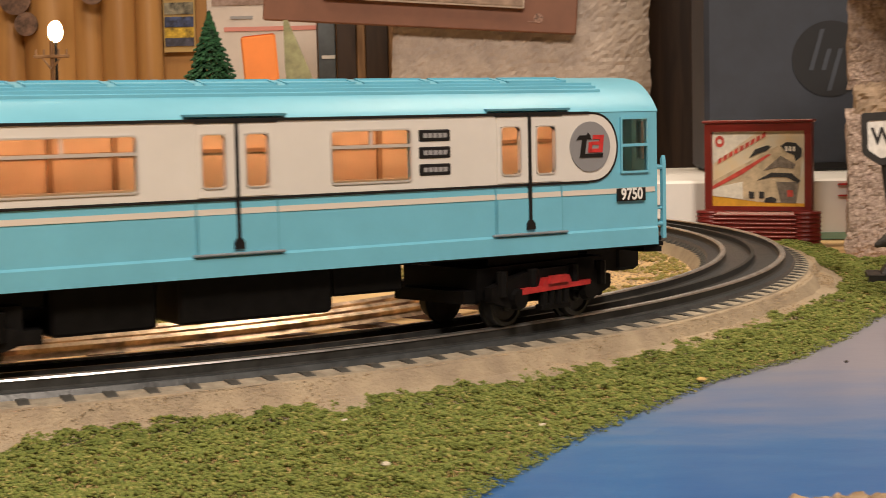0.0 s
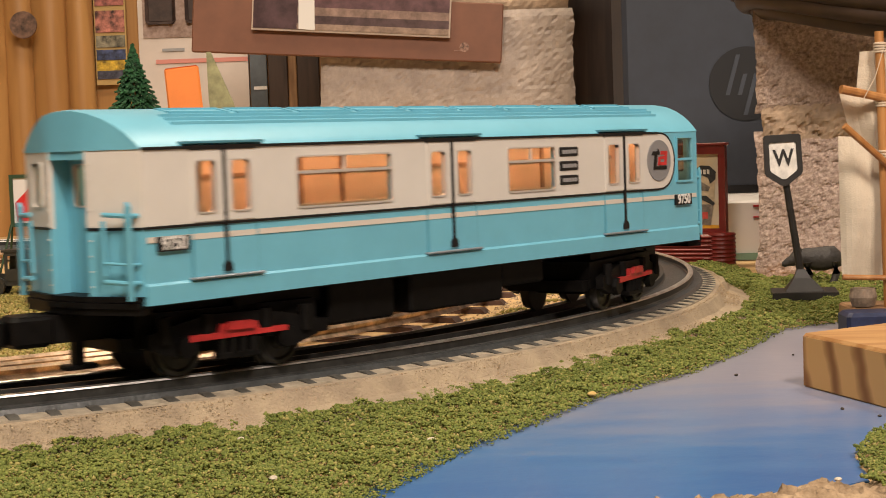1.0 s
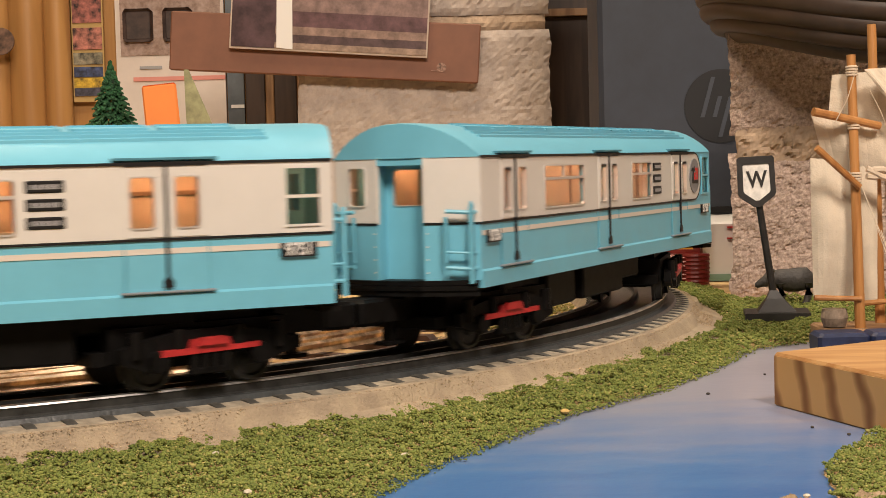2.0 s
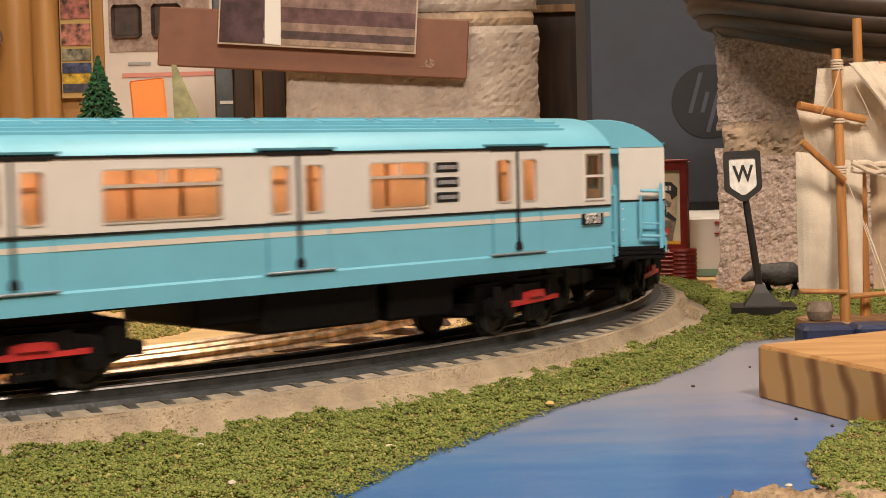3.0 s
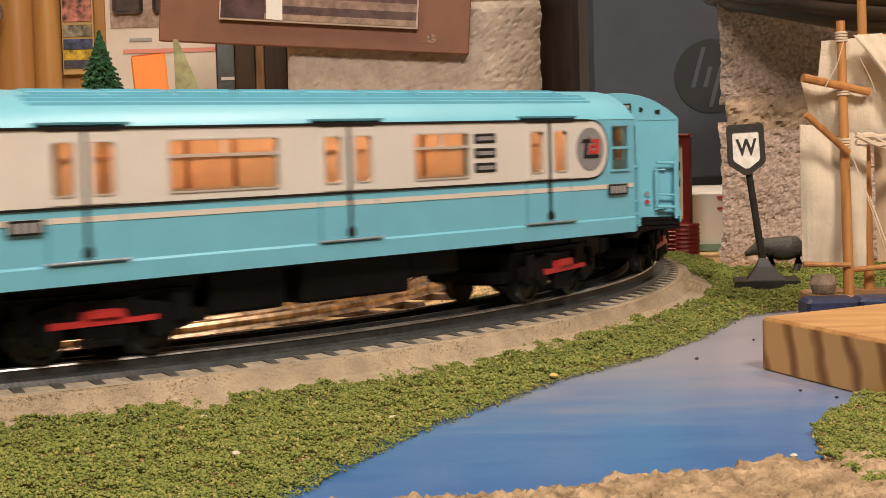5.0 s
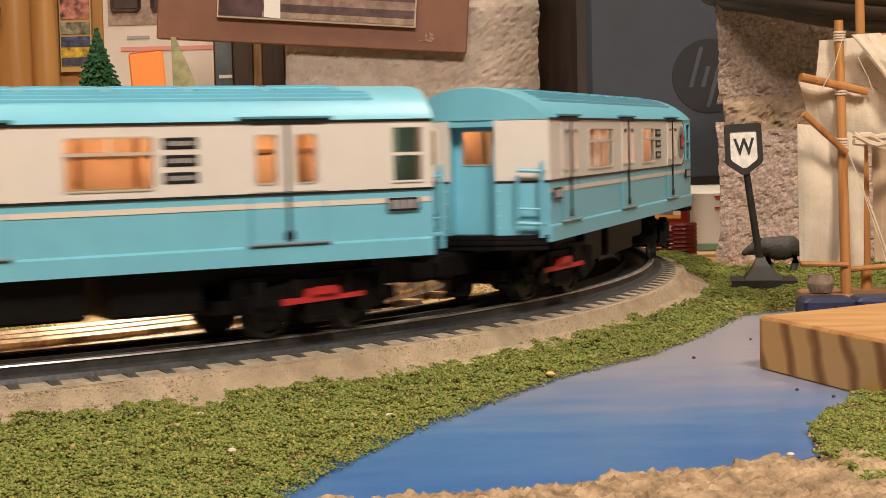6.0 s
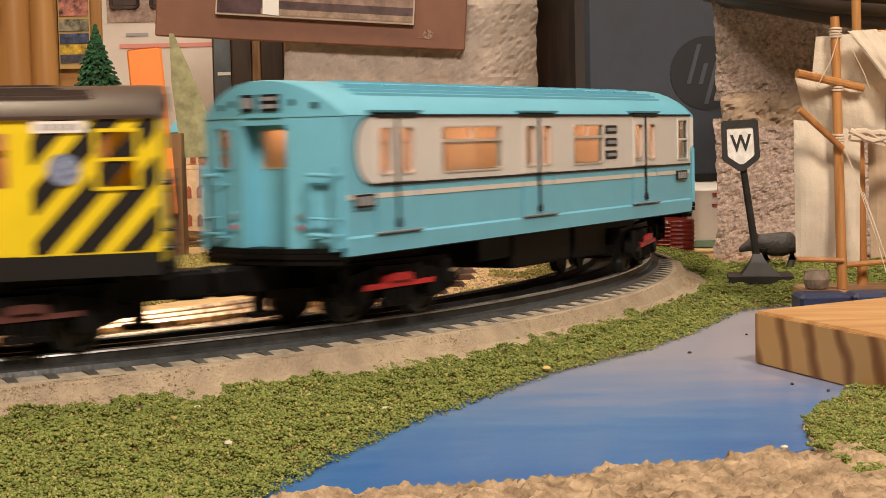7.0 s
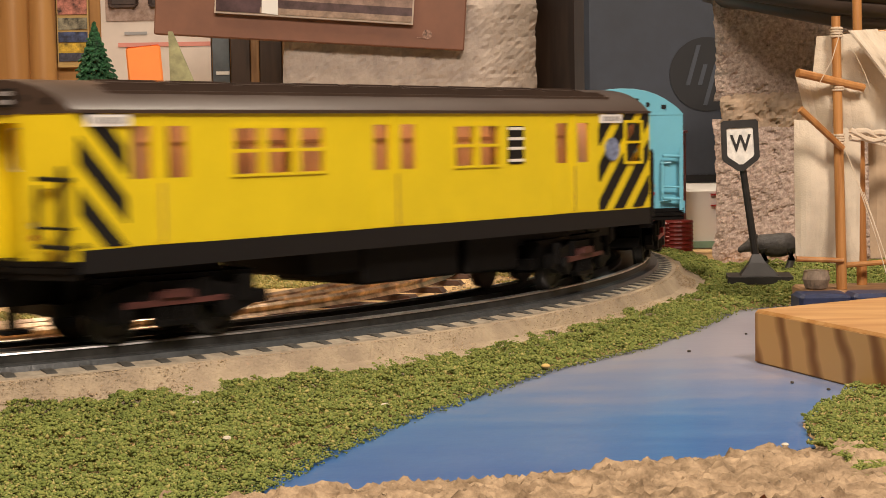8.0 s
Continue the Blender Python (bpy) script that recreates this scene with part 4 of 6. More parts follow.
def speckle(name, colours, rough=0.9):
    """A colour of its own for each small clump."""
    m = material(name, colours[0], rough)
    nt = m.node_tree
    g = nt.nodes.new("ShaderNodeNewGeometry")
    r = nt.nodes.new("ShaderNodeValToRGB")
    r.color_ramp.interpolation = "CONSTANT"
    e = r.color_ramp.elements
    e[0].position, e[0].color = 0.0, (*colours[0], 1)
    e[1].position, e[1].color = 1.0 / len(colours), (*colours[1], 1)
    for i, c in enumerate(colours[2:], 2):
        k = e.new(i / len(colours))
        k.color = (*c, 1)
    nt.links.new(g.outputs["Random Per Island"], r.inputs["Fac"])
    nt.links.new(r.outputs["Color"], nt.nodes["Principled BSDF"].inputs["Base Color"])
    return m


TURF = speckle("ground_foam_turf", [(0.150, 0.184, 0.034), (0.185, 0.213, 0.041), (0.128, 0.163, 0.031), (0.207, 0.225, 0.048), (0.163, 0.196, 0.038), (0.106, 0.139, 0.026), (0.229, 0.233, 0.054), (0.168, 0.196, 0.040), (0.137, 0.172, 0.032), (0.198, 0.217, 0.046), (0.150, 0.184, 0.034), (0.329, 0.287, 0.092), (0.176, 0.204, 0.041), (0.124, 0.155, 0.029)])
STRAW = speckle("dry_turf", [(0.30, 0.24, 0.06), (0.24, 0.20, 0.05), (0.18, 0.17, 0.04), (0.36, 0.28, 0.10), (0.22, 0.20, 0.05)])
SANDGRAIN = speckle("sand_grain", [(0.46, 0.34, 0.20), (0.36, 0.26, 0.16), (0.52, 0.40, 0.26), (0.33, 0.25, 0.16), (0.42, 0.32, 0.20)])


def clumps(name, spots, mat, label, category):
    """Small uneven lumps, all of them in one mesh. spots: x, y, z, size."""
    rng = np.random.default_rng(7)
    spots = np.array(spots)
    n = len(spots)
    base = np.array([(1, 0, 0), (0, 1, 0), (-1, 0, 0), (0, -1, 0), (0, 0, 1), (0, 0, -1)], float)
    tri = np.array([(0, 1, 4), (1, 2, 4), (2, 3, 4), (3, 0, 4), (1, 0, 5), (2, 1, 5), (3, 2, 5), (0, 3, 5)])
    # each lump turned any way
    q = rng.normal(0, 1, (n, 4))
    q /= np.linalg.norm(q, axis=1)[:, None]
    w, x, y, z = q.T
    turn = np.stack([1 - 2 * (y * y + z * z), 2 * (x * y - w * z), 2 * (x * z + w * y), 2 * (x * y + w * z), 1 - 2 * (x * x + z * z), 2 * (y * z - w * x), 2 * (x * z - w * y), 2 * (y * z + w * x), 1 - 2 * (x * x + y * y)], 1).reshape(n, 3, 3)
    v = base[None] * rng.uniform(0.6, 1.3, (n, 6, 1)) * spots[:, 3][:, None, None]
    v += rng.normal(0, 0.20, v.shape) * spots[:, 3][:, None, None]
    v = np.einsum("nij,nkj->nki", turn, v) * np.array((1.0, 1.0, 0.8)) + spots[:, None, :3]
    f = (tri[None] + (np.arange(n) * 6)[:, None, None]).reshape(-1, 3)
    me = bpy.data.meshes.new(name)
    me.vertices.add(n * 6)
    me.vertices.foreach_set("co", v.ravel())
    me.loops.add(len(f) * 3)
    me.loops.foreach_set("vertex_index", f.ravel().astype(np.int32))
    me.polygons.add(len(f))
    me.polygons.foreach_set("loop_start", np.arange(0, len(f) * 3, 3, dtype=np.int32))
    me.update(calc_edges=True)
    me.validate()
    me.materials.append(mat)
    return tagged(new(name, me), label, category, kind="stuff")


def turf():
    rng = random.Random(3)
    poly_river = FAR_BANK + NEAR_BANK
    spots, bed = [], []
    tries = 0
    bank = wiggle(FAR_BANK)
    bank_xy = np.array(bank)
    while len(spots) < 230000 and tries < 1400000:
        tries += 1
        y = 0.34 + 0.86 * rng.random() ** 1.35
        x = rng.uniform(-0.17, 0.20) if y < 0.7 else rng.uniform(-0.10, 0.34)
        r = math.hypot(x - CX, y - CY)
        rag = 0.006 * noise.noise((x * 40, y * 40, 0)) + 0.003 * noise.noise((x * 160, y * 160, 2))
        a = math.degrees(math.atan2(y - CY, x - CX))
        wide = 0.014 * max(0.0, min(1.0, (a + 28) / 20)) * max(0.0, min(1.0, (8 - a) / 8))
        edge = 0.5560 + wide + rag
        if r < edge or (y > 1.040 and x > 0.175):
            continue
        if y < 0.45 + 1.2 * x and y < 0.70 and x > -0.02:
            # the camera's side of the river
            if x < 0.0985 + 0.6 * rag + max(0.0, y - 0.47) * 0.55 or y < 0.392 + rag or inside_poly(x, y, poly_river):
                continue
            shore = 0.004
        else:
            if (x < -0.03 and y < 0.36) or (y < 0.41 and x > -0.040 - (0.396 - y) * 0.34):
                continue
            shore = float(np.min(np.hypot(bank_xy[:, 0] - x, bank_xy[:, 1] - y)))
            if inside_poly(x, y, poly_river):
                if shore > 0.0015 or rng.random() < 0.6:
                    continue
                shore = 0.0
        lump = noise.noise((x * 55, y * 55, 4)) * 0.45 + noise.noise((x * 170, y * 170, 8)) * 0.55
        near = min(1.0, (r - edge) / 0.004, 0.12 + shore / 0.007)
        if rng.random() > 0.35 + near:
            continue
        z = GROUND + 0.0004 + near * (0.0018 + 0.0046 * lump + rng.random() * 0.0010)
        grain = rng.uniform(0.0008, 0.0012) if rng.random() < 0.08 else rng.uniform(0.00032, 0.00078)
        spots.append((x, y, max(z, GROUND), grain * (0.75 + 0.35 * y) * (0.6 + 0.4 * near)))
    clumps("grass", spots, TURF, "green foam turf between track and river", "grass")
    tagged(part("turf_base", ring([(0.552, GROUND - 0.0004), (0.552, GROUND + 0.0005), (0.572, GROUND + 0.0004), (0.572, GROUND - 0.0004)], -85, 25), material("olive_paint", (0.09, 0.11, 0.025), 0.9, scale=200, spread=0.4)), "olive painted board under the turf", "ground", kind="structure")
    # inside the loop: dry yellow-green turf in patches
    spots = []
    while len(spots) < 26000:
        a, r = rng.uniform(-75, 75), 0.382 * math.sqrt(rng.random())
        x, y, _ = on(a, r, 0)
        if noise.noise((x * 12, y * 12, 3)) < -0.12:
            continue
        spots.append((x, y, GROUND + 0.0032 + rng.random() * 0.0012, rng.uniform(0.0007, 0.0016)))
    for k in range(2600):
        a, r = rng.uniform(-60, 20), rng.uniform(0.446, 0.487)
        x, y, _ = on(a, r, 0)
        if noise.noise((x * 25, y * 25, 6)) > -0.05:
            spots.append((x, y, GROUND + 0.0032 + rng.random() * 0.001, rng.uniform(0.0008, 0.0018)))
    clumps("dry_grass", spots, STRAW, "dry yellow-green turf inside the loop", "grass")
    # loose sand grains on the ballast slope and the near bank
    spots = []
    for k in range(9000):
        a = rng.uniform(-80, 25)
        r = rng.uniform(0.5550, 0.566)
        x, y, _ = on(a, r, 0)
        z = -0.0075 - max(0, r - 0.5562) / 0.0030 * 0.0054 if r < 0.5592 else -0.0130 - (r - 0.5592) / 0.0138 * 0.0045
        spots.append((x, y, z + 0.0001, rng.uniform(0.00015, 0.00042)))
    for k in range(5200):
        x, y, _ = on(rng.uniform(-70, 40), rng.uniform(0.436, 0.492), 0)
        spots.append((x, y, GROUND + 0.0032, rng.uniform(0.0003, 0.0010)))
    clumps("loose_sand", spots, SANDGRAIN, "loose sand grains on the ballast bank", "sand")


turf()


def near_bank():
    """The rough sandy rim on the camera's side of the river, and the board edge before it."""
    s = Shape()
    nx, ny = 300, 60
    line = [(-0.10, 0.372), (-0.031, 0.392), (0.016, 0.402), (0.053, 0.422), (0.093, 0.436), (0.102, 0.440), (0.125, 0.444), (0.3, 0.46)]
    def edge(x):
        for (a, b), (c, d) in zip(line, line[1:]):
            if a <= x <= c:
                return b + (d - b) * (x - a) / (c - a)
        return line[-1][1]
    v, f = [], []
    for i in range(nx + 1):
        x = -0.10 + 0.36 * i / nx
        for j in range(ny + 1):
            u = j / ny
            y0 = 0.352 + 0.22 * 0.0 + 0.06 * max(0, x) * 2.0
            y1 = edge(x) + 0.0015 * noise.noise((x * 150, 0, 3))
            y = y1 + (min(y0, y1 - 0.01) - y1) * u
            h = (0.0026 * noise.noise((x * 80, y * 130, 0)) + 0.0022 * noise.noise((x * 200, y * 320, 4)) + 0.0017 * noise.noise((x * 480, y * 620, 2)) + 0.0010 * noise.noise((x * 1100, y * 1300, 7)) + 0.0026) * min(1.0, u * 12)
            v.append((x, y, GROUND - 0.001 + max(0.0, h) + 0.0012 * u))
    f = [(i * (ny + 1) + j, (i + 1) * (ny + 1) + j, (i + 1) * (ny + 1) + j + 1, i * (ny + 1) + j + 1) for i in range(nx) for j in range(ny)]
    s.add(v, f)
    m = material("rough_sandy_plaster", (0.46, 0.335, 0.21), 0.95, scale=150, second=(0.13, 0.085, 0.045), bump=1.0, bump_scale=500)
    tagged(part("sandy_bank", s, m, smooth=True), "rough tan plaster bank at the river's near side", "bank", kind="structure")
    e = Shape().bevelled((0.13, 0.300, GROUND - 0.010), (0.9, 0.130, 0.024), 0.002, pose(0, 0, 0))
    tagged(part("board_edge", e, material("orange_stained_board", (0.36, 0.13, 0.045), 0.5, scale=30, spread=0.15)), "orange-brown stained board at the layout's edge", "board", kind="structure")


near_bank()


# ---- the wooden block, the boat, the whistle sign and the bear ----
def lumber():
    t = thing("wood_board", "short thick piece of pine board lying at the river", "board")
    a, b, c = Vector((0.1160, 0.6060)), Vector((0.1500, 0.4985)), Vector((0.2170, 0.6720))
    d = b + c - a
    quad = [a, b, d, c]
    mid = sum(quad, Vector((0, 0))) / 4
    inset = lambda k, r: [(p.x + (mid.x - p.x) * r, p.y + (mid.y - p.y) * r, k) for p in quad]
    s = Shape().rings([inset(GROUND, 0.004), inset(GROUND + 0.0008, 0), inset(0.0012, 0), inset(0.0022, 0.012)])
    me = part("plank", s, PINE, t)
    # rings of the end grain on the face towards the camera
    n = Vector((b.y - a.y, a.x - b.x)).normalized()
    n = n if n.y < 0 or n.x < 0 else -n
    n = -n if (a + n * 0.01 - mid).length < (a - mid).length else n
    face = Shape()
    p, q = a + n * 0.0003, b + n * 0.0003
    face.add([(p.x, p.y, GROUND + 0.0005), (q.x, q.y, GROUND + 0.0005), (q.x, q.y, 0.0010), (p.x, p.y, 0.0010), (a.x, a.y, GROUND + 0.0005), (b.x, b.y, GROUND + 0.0005), (b.x, b.y, 0.0010), (a.x, a.y, 0.0010)], [(0, 1, 2, 3), (4, 5, 1, 0), (3, 2, 6, 7), (0, 3, 7, 4), (1, 5, 6, 2)])
    m = material("end_grain", (0.52, 0.29, 0.10), 0.6)
    nt = m.node_tree
    tc, mp, wv, r = (nt.nodes.new(k) for k in ("ShaderNodeTexCoord", "ShaderNodeMapping", "ShaderNodeTexWave", "ShaderNodeValToRGB"))
    mp.inputs["Location"].default_value = (0.03, 0.05, 0.10)
    mp.inputs["Rotation"].default_value = (radians(18), radians(0), radians(0))
    wv.wave_type, wv.bands_direction = "BANDS", "Y"
    wv.inputs["Scale"].default_value, wv.inputs["Distortion"].default_value, wv.inputs["Detail"].default_value, wv.inputs["Detail Scale"].default_value = 17, 1.6, 2, 3
    r.color_ramp.elements[0].position, r.color_ramp.elements[0].color = 0.0, (0.24, 0.10, 0.026, 1)
    r.color_ramp.elements[1].position, r.color_ramp.elements[1].color = 0.45, (0.60, 0.35, 0.13, 1)
    for o, i in ((tc.outputs["Object"], mp.inputs[0]), (mp.outputs[0], wv.inputs[0]), (wv.outputs["Fac"], r.inputs[0]), (r.outputs[0], nt.nodes["Principled BSDF"].inputs["Base Color"])):
        nt.links.new(o, i)
    part("end_grain_face", face, m, t, "sawn end grain with dark rings")


lumber()


def cloth(rows, amp=0.0):
    """A sail: rows of points across, with thickness."""
    n = len(rows[0])
    v = [Vector(p) for r in rows for p in r]
    f = [(i * n + j, i * n + j + 1, (i + 1) * n + j + 1, (i + 1) * n + j) for i in range(len(rows) - 1) for j in range(n - 1)]
    s = Shape().add(v, f)
    back = [p + Vector((0, 0.0004, 0)) for p in v]
    s.add(back, [tuple(reversed(q)) for q in f])
    return s


def sail_rows(tl, tr, br, bl, belly, folds=0.0, n=14, seed=0):
    rows = []
    for i in range(n + 1):
        u = i / n
        row = []
        for j in range(n + 1):
            w = j / n
            p = (Vector(tl) * (1 - w) + Vector(tr) * w) * (1 - u) + (Vector(bl) * (1 - w) + Vector(br) * w) * u
            p = p + Vector((0, -belly * math.sin(math.pi * u) * math.sin(math.pi * w) ** 0.6, 0))
            p.y += folds * math.sin(w * 14 + seed + u * 2) + 0.6 * folds * noise.noise((w * 5, u * 5, seed))
            row.append(p)
        rows.append(row)
    return rows


def boat():
    t = thing("toy_sailing_boat", "small wooden sailing boat with cream cloth sails", "toy boat")
    y = 0.742
    hull = Shape()
    for x0, x1 in ((0.1570, 0.1800), (0.1805, 0.2130), (0.2135, 0.29)):
        hull.bevelled(((x0 + x1) / 2, y - 0.014, -0.0108), (x1 - x0, 0.020, 0.0138), 0.0016)
    part("hull", hull, HULL, t, "dark blue painted hull")
    deck = Shape().bevelled((0.225, y + 0.012, -0.0105), (0.120, 0.036, 0.013), 0.001)
    part("deck", deck, MIDWOOD, t)
    tub = Shape().lathe([(0.0, -0.004), (0.005, -0.004), (0.0062, 0.0), (0.0055, 0.004), (0.0, 0.0042)], (0.1705, y + 0.004, 0.0005))
    part("tub", tub, material("grey_tan_pot", (0.25, 0.19, 0.14), 0.8, scale=200, spread=0.3), t)
    a = part("mast", Shape().tube((0.1812, y, -0.004), (0.1797, y + 0.005, 0.1190), 0.0024, 0.0020), MAST, t)
    b = part("mast", Shape().tube((0.1955, y + 0.020, -0.004), (0.1945, y + 0.026, 0.1340), 0.0024, 0.0021), MAST, t)
    for z, m in ((0.1120, a), (0.0880, a), (0.0640, a)):
        s = Shape()
        for k in range(4):
            s.lathe([(0.0020, -0.0006), (0.0029, -0.0003), (0.0029, 0.0003), (0.0020, 0.0006)], (0.1799 + (0.119 - z) * 0.0125, y + 0.005 - (0.119 - z) * 0.04, z + k * 0.0012 - 0.002), 14)
        part("cord_binding", s, CORD, m)
    yard = lambda p, q, r=0.0015: part("yard", Shape().tube(p, q, r, r * 0.9, 10), MAST, t)
    yard((0.1605, y - 0.004, 0.0937), (0.1925, y + 0.006, 0.0868), 0.0020)
    yard((0.1612, y - 0.006, 0.0775), (0.1815, y - 0.001, 0.0595), 0.0016)
    yard((0.1600, y - 0.003, 0.0103), (0.1815, y - 0.002, 0.0092), 0.0013)
    yard((0.1900, y + 0.016, 0.1118), (0.2300, y + 0.016, 0.1118), 0.0016)
    yard((0.1840, y + 0.010, 0.006), (0.24, y + 0.02, 0.0085), 0.0013)
    part("upper_sail", cloth(sail_rows((0.1723, y + 0.010, 0.1105), (0.2140, y + 0.012, 0.1130), (0.2150, y + 0.012, 0.0850), (0.1705, y + 0.012, 0.0870), 0.0015, 0.0007)), SAIL, t, "cream cloth sail")
    part("hanging_sail", cloth(sail_rows((0.1835, y - 0.003, 0.1120), (0.1980, y + 0.004, 0.1130), (0.2140, y + 0.004, 0.0850), (0.2040, y - 0.003, 0.0850), 0.003, 0.0008, seed=3)), SAIL, t, "cream cloth sail")
    part("furled_sail", cloth(sail_rows((0.1610, y + 0.004, 0.0925), (0.2050, y + 0.013, 0.0880), (0.2050, y + 0.014, 0.0600), (0.1690, y + 0.012, 0.0700), 0.0025, 0.0013, seed=5)), SAIL, t, "creased cream cloth sail")
    part("lower_sail", cloth(sail_rows((0.1620, y + 0.010, 0.0730), (0.1935, y + 0.014, 0.0700), (0.1925, y + 0.014, 0.0050), (0.1630, y + 0.012, 0.0095), 0.005, 0.0007, seed=1)), SAIL, t, "large pale cloth sail")
    part("after_sail", cloth(sail_rows((0.2000, y + 0.026, 0.0700), (0.2400, y + 0.026, 0.0720), (0.2400, y + 0.026, 0.0090), (0.2010, y + 0.026, 0.0080), 0.004, 0.0008, seed=8)), material("tan_sail_cloth", (0.48, 0.36, 0.24), 0.9, scale=60, spread=0.1), t)
    rope = Shape()
    for k in range(3):
        pts = [(0.1845 + i * 0.0035, y - 0.001 - 0.001 * math.sin(i * 1.2 + k), 0.0660 - 0.00035 * i + 0.0020 * math.sin(i * 0.9 + k * 2.1)) for i in range(12)]
        rope.path(pts, 0.0015, 7)
    part("rope", rope, CORD, t, "twisted cotton rope")
    for k, (p, q) in enumerate((((0.1800, y - 0.003, 0.1120), (0.1700, y - 0.003, 0.0880)), ((0.1815, y - 0.004, 0.0600), (0.2000, y - 0.022, -0.002)), ((0.1870, y - 0.004, 0.045), (0.1975, y - 0.022, -0.003)), ((0.1900, y - 0.004, 0.040), (0.1990, y - 0.022, -0.003)), ((0.1860, y - 0.004, 0.1020), (0.1930, y - 0.004, 0.0860)))):
        mid = (Vector(p) + Vector(q)) / 2 + Vector((0.001, 0, -0.001))
        part("rigging_line", Shape().path([p, mid, q], 0.00022, 5), CORD, t)


boat()


def whistle_sign():
    t = thing("whistle_sign", "black cast toy trackside sign with a white face", "sign", pose(0.1755, 0.905, GROUND + 0.0026, 0, 0, -8))
    base = Shape().rings([[(x * 0.0175, y * 0.0160, z) for x, y in ((-1, -1), (1, -1), (1, 1), (-1, 1))] for z in (0, 0.0040)])
    base.rings([[(x * 0.0105 + 0, y * 0.0095, 0.0040) for x, y in ((-1, -1), (1, -1), (1, 1), (-1, 1))], [(x * 0.0045 - 0.001, y * 0.0045, 0.0110) for x, y in ((-1, -1), (1, -1), (1, 1), (-1, 1))], [(x * 0.0022 - 0.0015, y * 0.0022, 0.0155) for x, y in ((-1, -1), (1, -1), (1, 1), (-1, 1))]])
    part("base", base, SIGNBLACK, t)
    part("post", Shape().tube((-0.0015, 0, 0.012), (-0.0088, -0.001, 0.0640), 0.0021, 0.0019, 10), SIGNBLACK, t)
    shield = lambda k: [(-0.0100 * k, 0.0140 * k), (-0.0088 * k, 0.0150 * k), (0.0088 * k, 0.0150 * k), (0.0100 * k, 0.0140 * k), (0.0102 * k, -0.0055 * k), (0.0092 * k, -0.0072 * k), (0.0015 * k, -0.0128 * k), (-0.0015 * k, -0.0128 * k), (-0.0092 * k, -0.0072 * k), (-0.0102 * k, -0.0055 * k)]
    m = Matrix.Translation((-0.0100, -0.0022, 0.0742)) @ pose(0, 0, 0, -3, -2, 4)
    h = part("head", Shape().prism(shield(1.0), "y", -0.0008, 0.0016, m), SIGNBLACK, t)
    o, i = shield(1.0), shield(0.72)
    rim = Shape()
    for k in range(10):
        j = (k + 1) % 10
        rim.prism([o[k], o[j], i[j], i[k]], "y", -0.0018, -0.0007, m)
    part("rim", rim, SIGNBLACK, h)
    part("face", Shape().prism(shield(0.72), "y", -0.0011, -0.0007, m), material("sign_face_white", (0.80, 0.77, 0.72), 0.5, scale=250, spread=0.12), h, "white face with a black letter")
    lettering("letter", "W", 0.0125, SIGNBLACK, h, m @ Matrix.Translation((0.0002, -0.0013, 0.0020)) @ pose(0, 0, 0, 90), 0.0003, 0.82)


whistle_sign()


def ball(s, c, r, n=10, k=7):
    rings_ = []
    for i in range(1, k):
        p = math.pi * i / k
        rings_.append([(c[0] + r[0] * math.sin(p) * math.cos(q * math.tau / n), c[1] + r[1] * math.sin(p) * math.sin(q * math.tau / n), c[2] - r[2] * math.cos(p)) for q in range(n)])
    s.rings(rings_)


def bear():
    s = Shape()
    prof = [(-0.0205, 0.0128, 0.0012), (-0.0190, 0.0132, 0.0022), (-0.0160, 0.0145, 0.0030), (-0.0135, 0.0158, 0.0044), (-0.0105, 0.0165, 0.0046), (-0.0060, 0.0158, 0.0060), (0.0, 0.0150, 0.0070), (0.0060, 0.0152, 0.0073), (0.0115, 0.0158, 0.0066), (0.0150, 0.0145, 0.0045), (0.0165, 0.0135, 0.0018)]
    s.rings([[(x, 0.75 * r * math.cos(k * math.tau / 12), z + r * math.sin(k * math.tau / 12)) for k in range(12)] for x, z, r in prof])
    for x, y in ((-0.0062, -0.003), (-0.0035, 0.003), (0.0105, -0.003), (0.0130, 0.003)):
        s.path([(x, y, 0.0135), (x + 0.0006, y, 0.006), (x - 0.0008, y, 0.0016), (x - 0.0022, y, 0.0005)], [0.0034, 0.0023, 0.0020, 0.0016], 8)
    for y in (-0.0028, 0.0028):
        ball(s, (-0.0102, y, 0.0212), (0.0012, 0.0009, 0.0013))
    t = thing("toy_bear", "dark grey metal toy bear walking on the turf", "toy animal", pose(0.1985, 0.985, GROUND + 0.0022, 0, 0, 6))
    part("bear_body", s, BEAR, t, smooth=True)


bear()



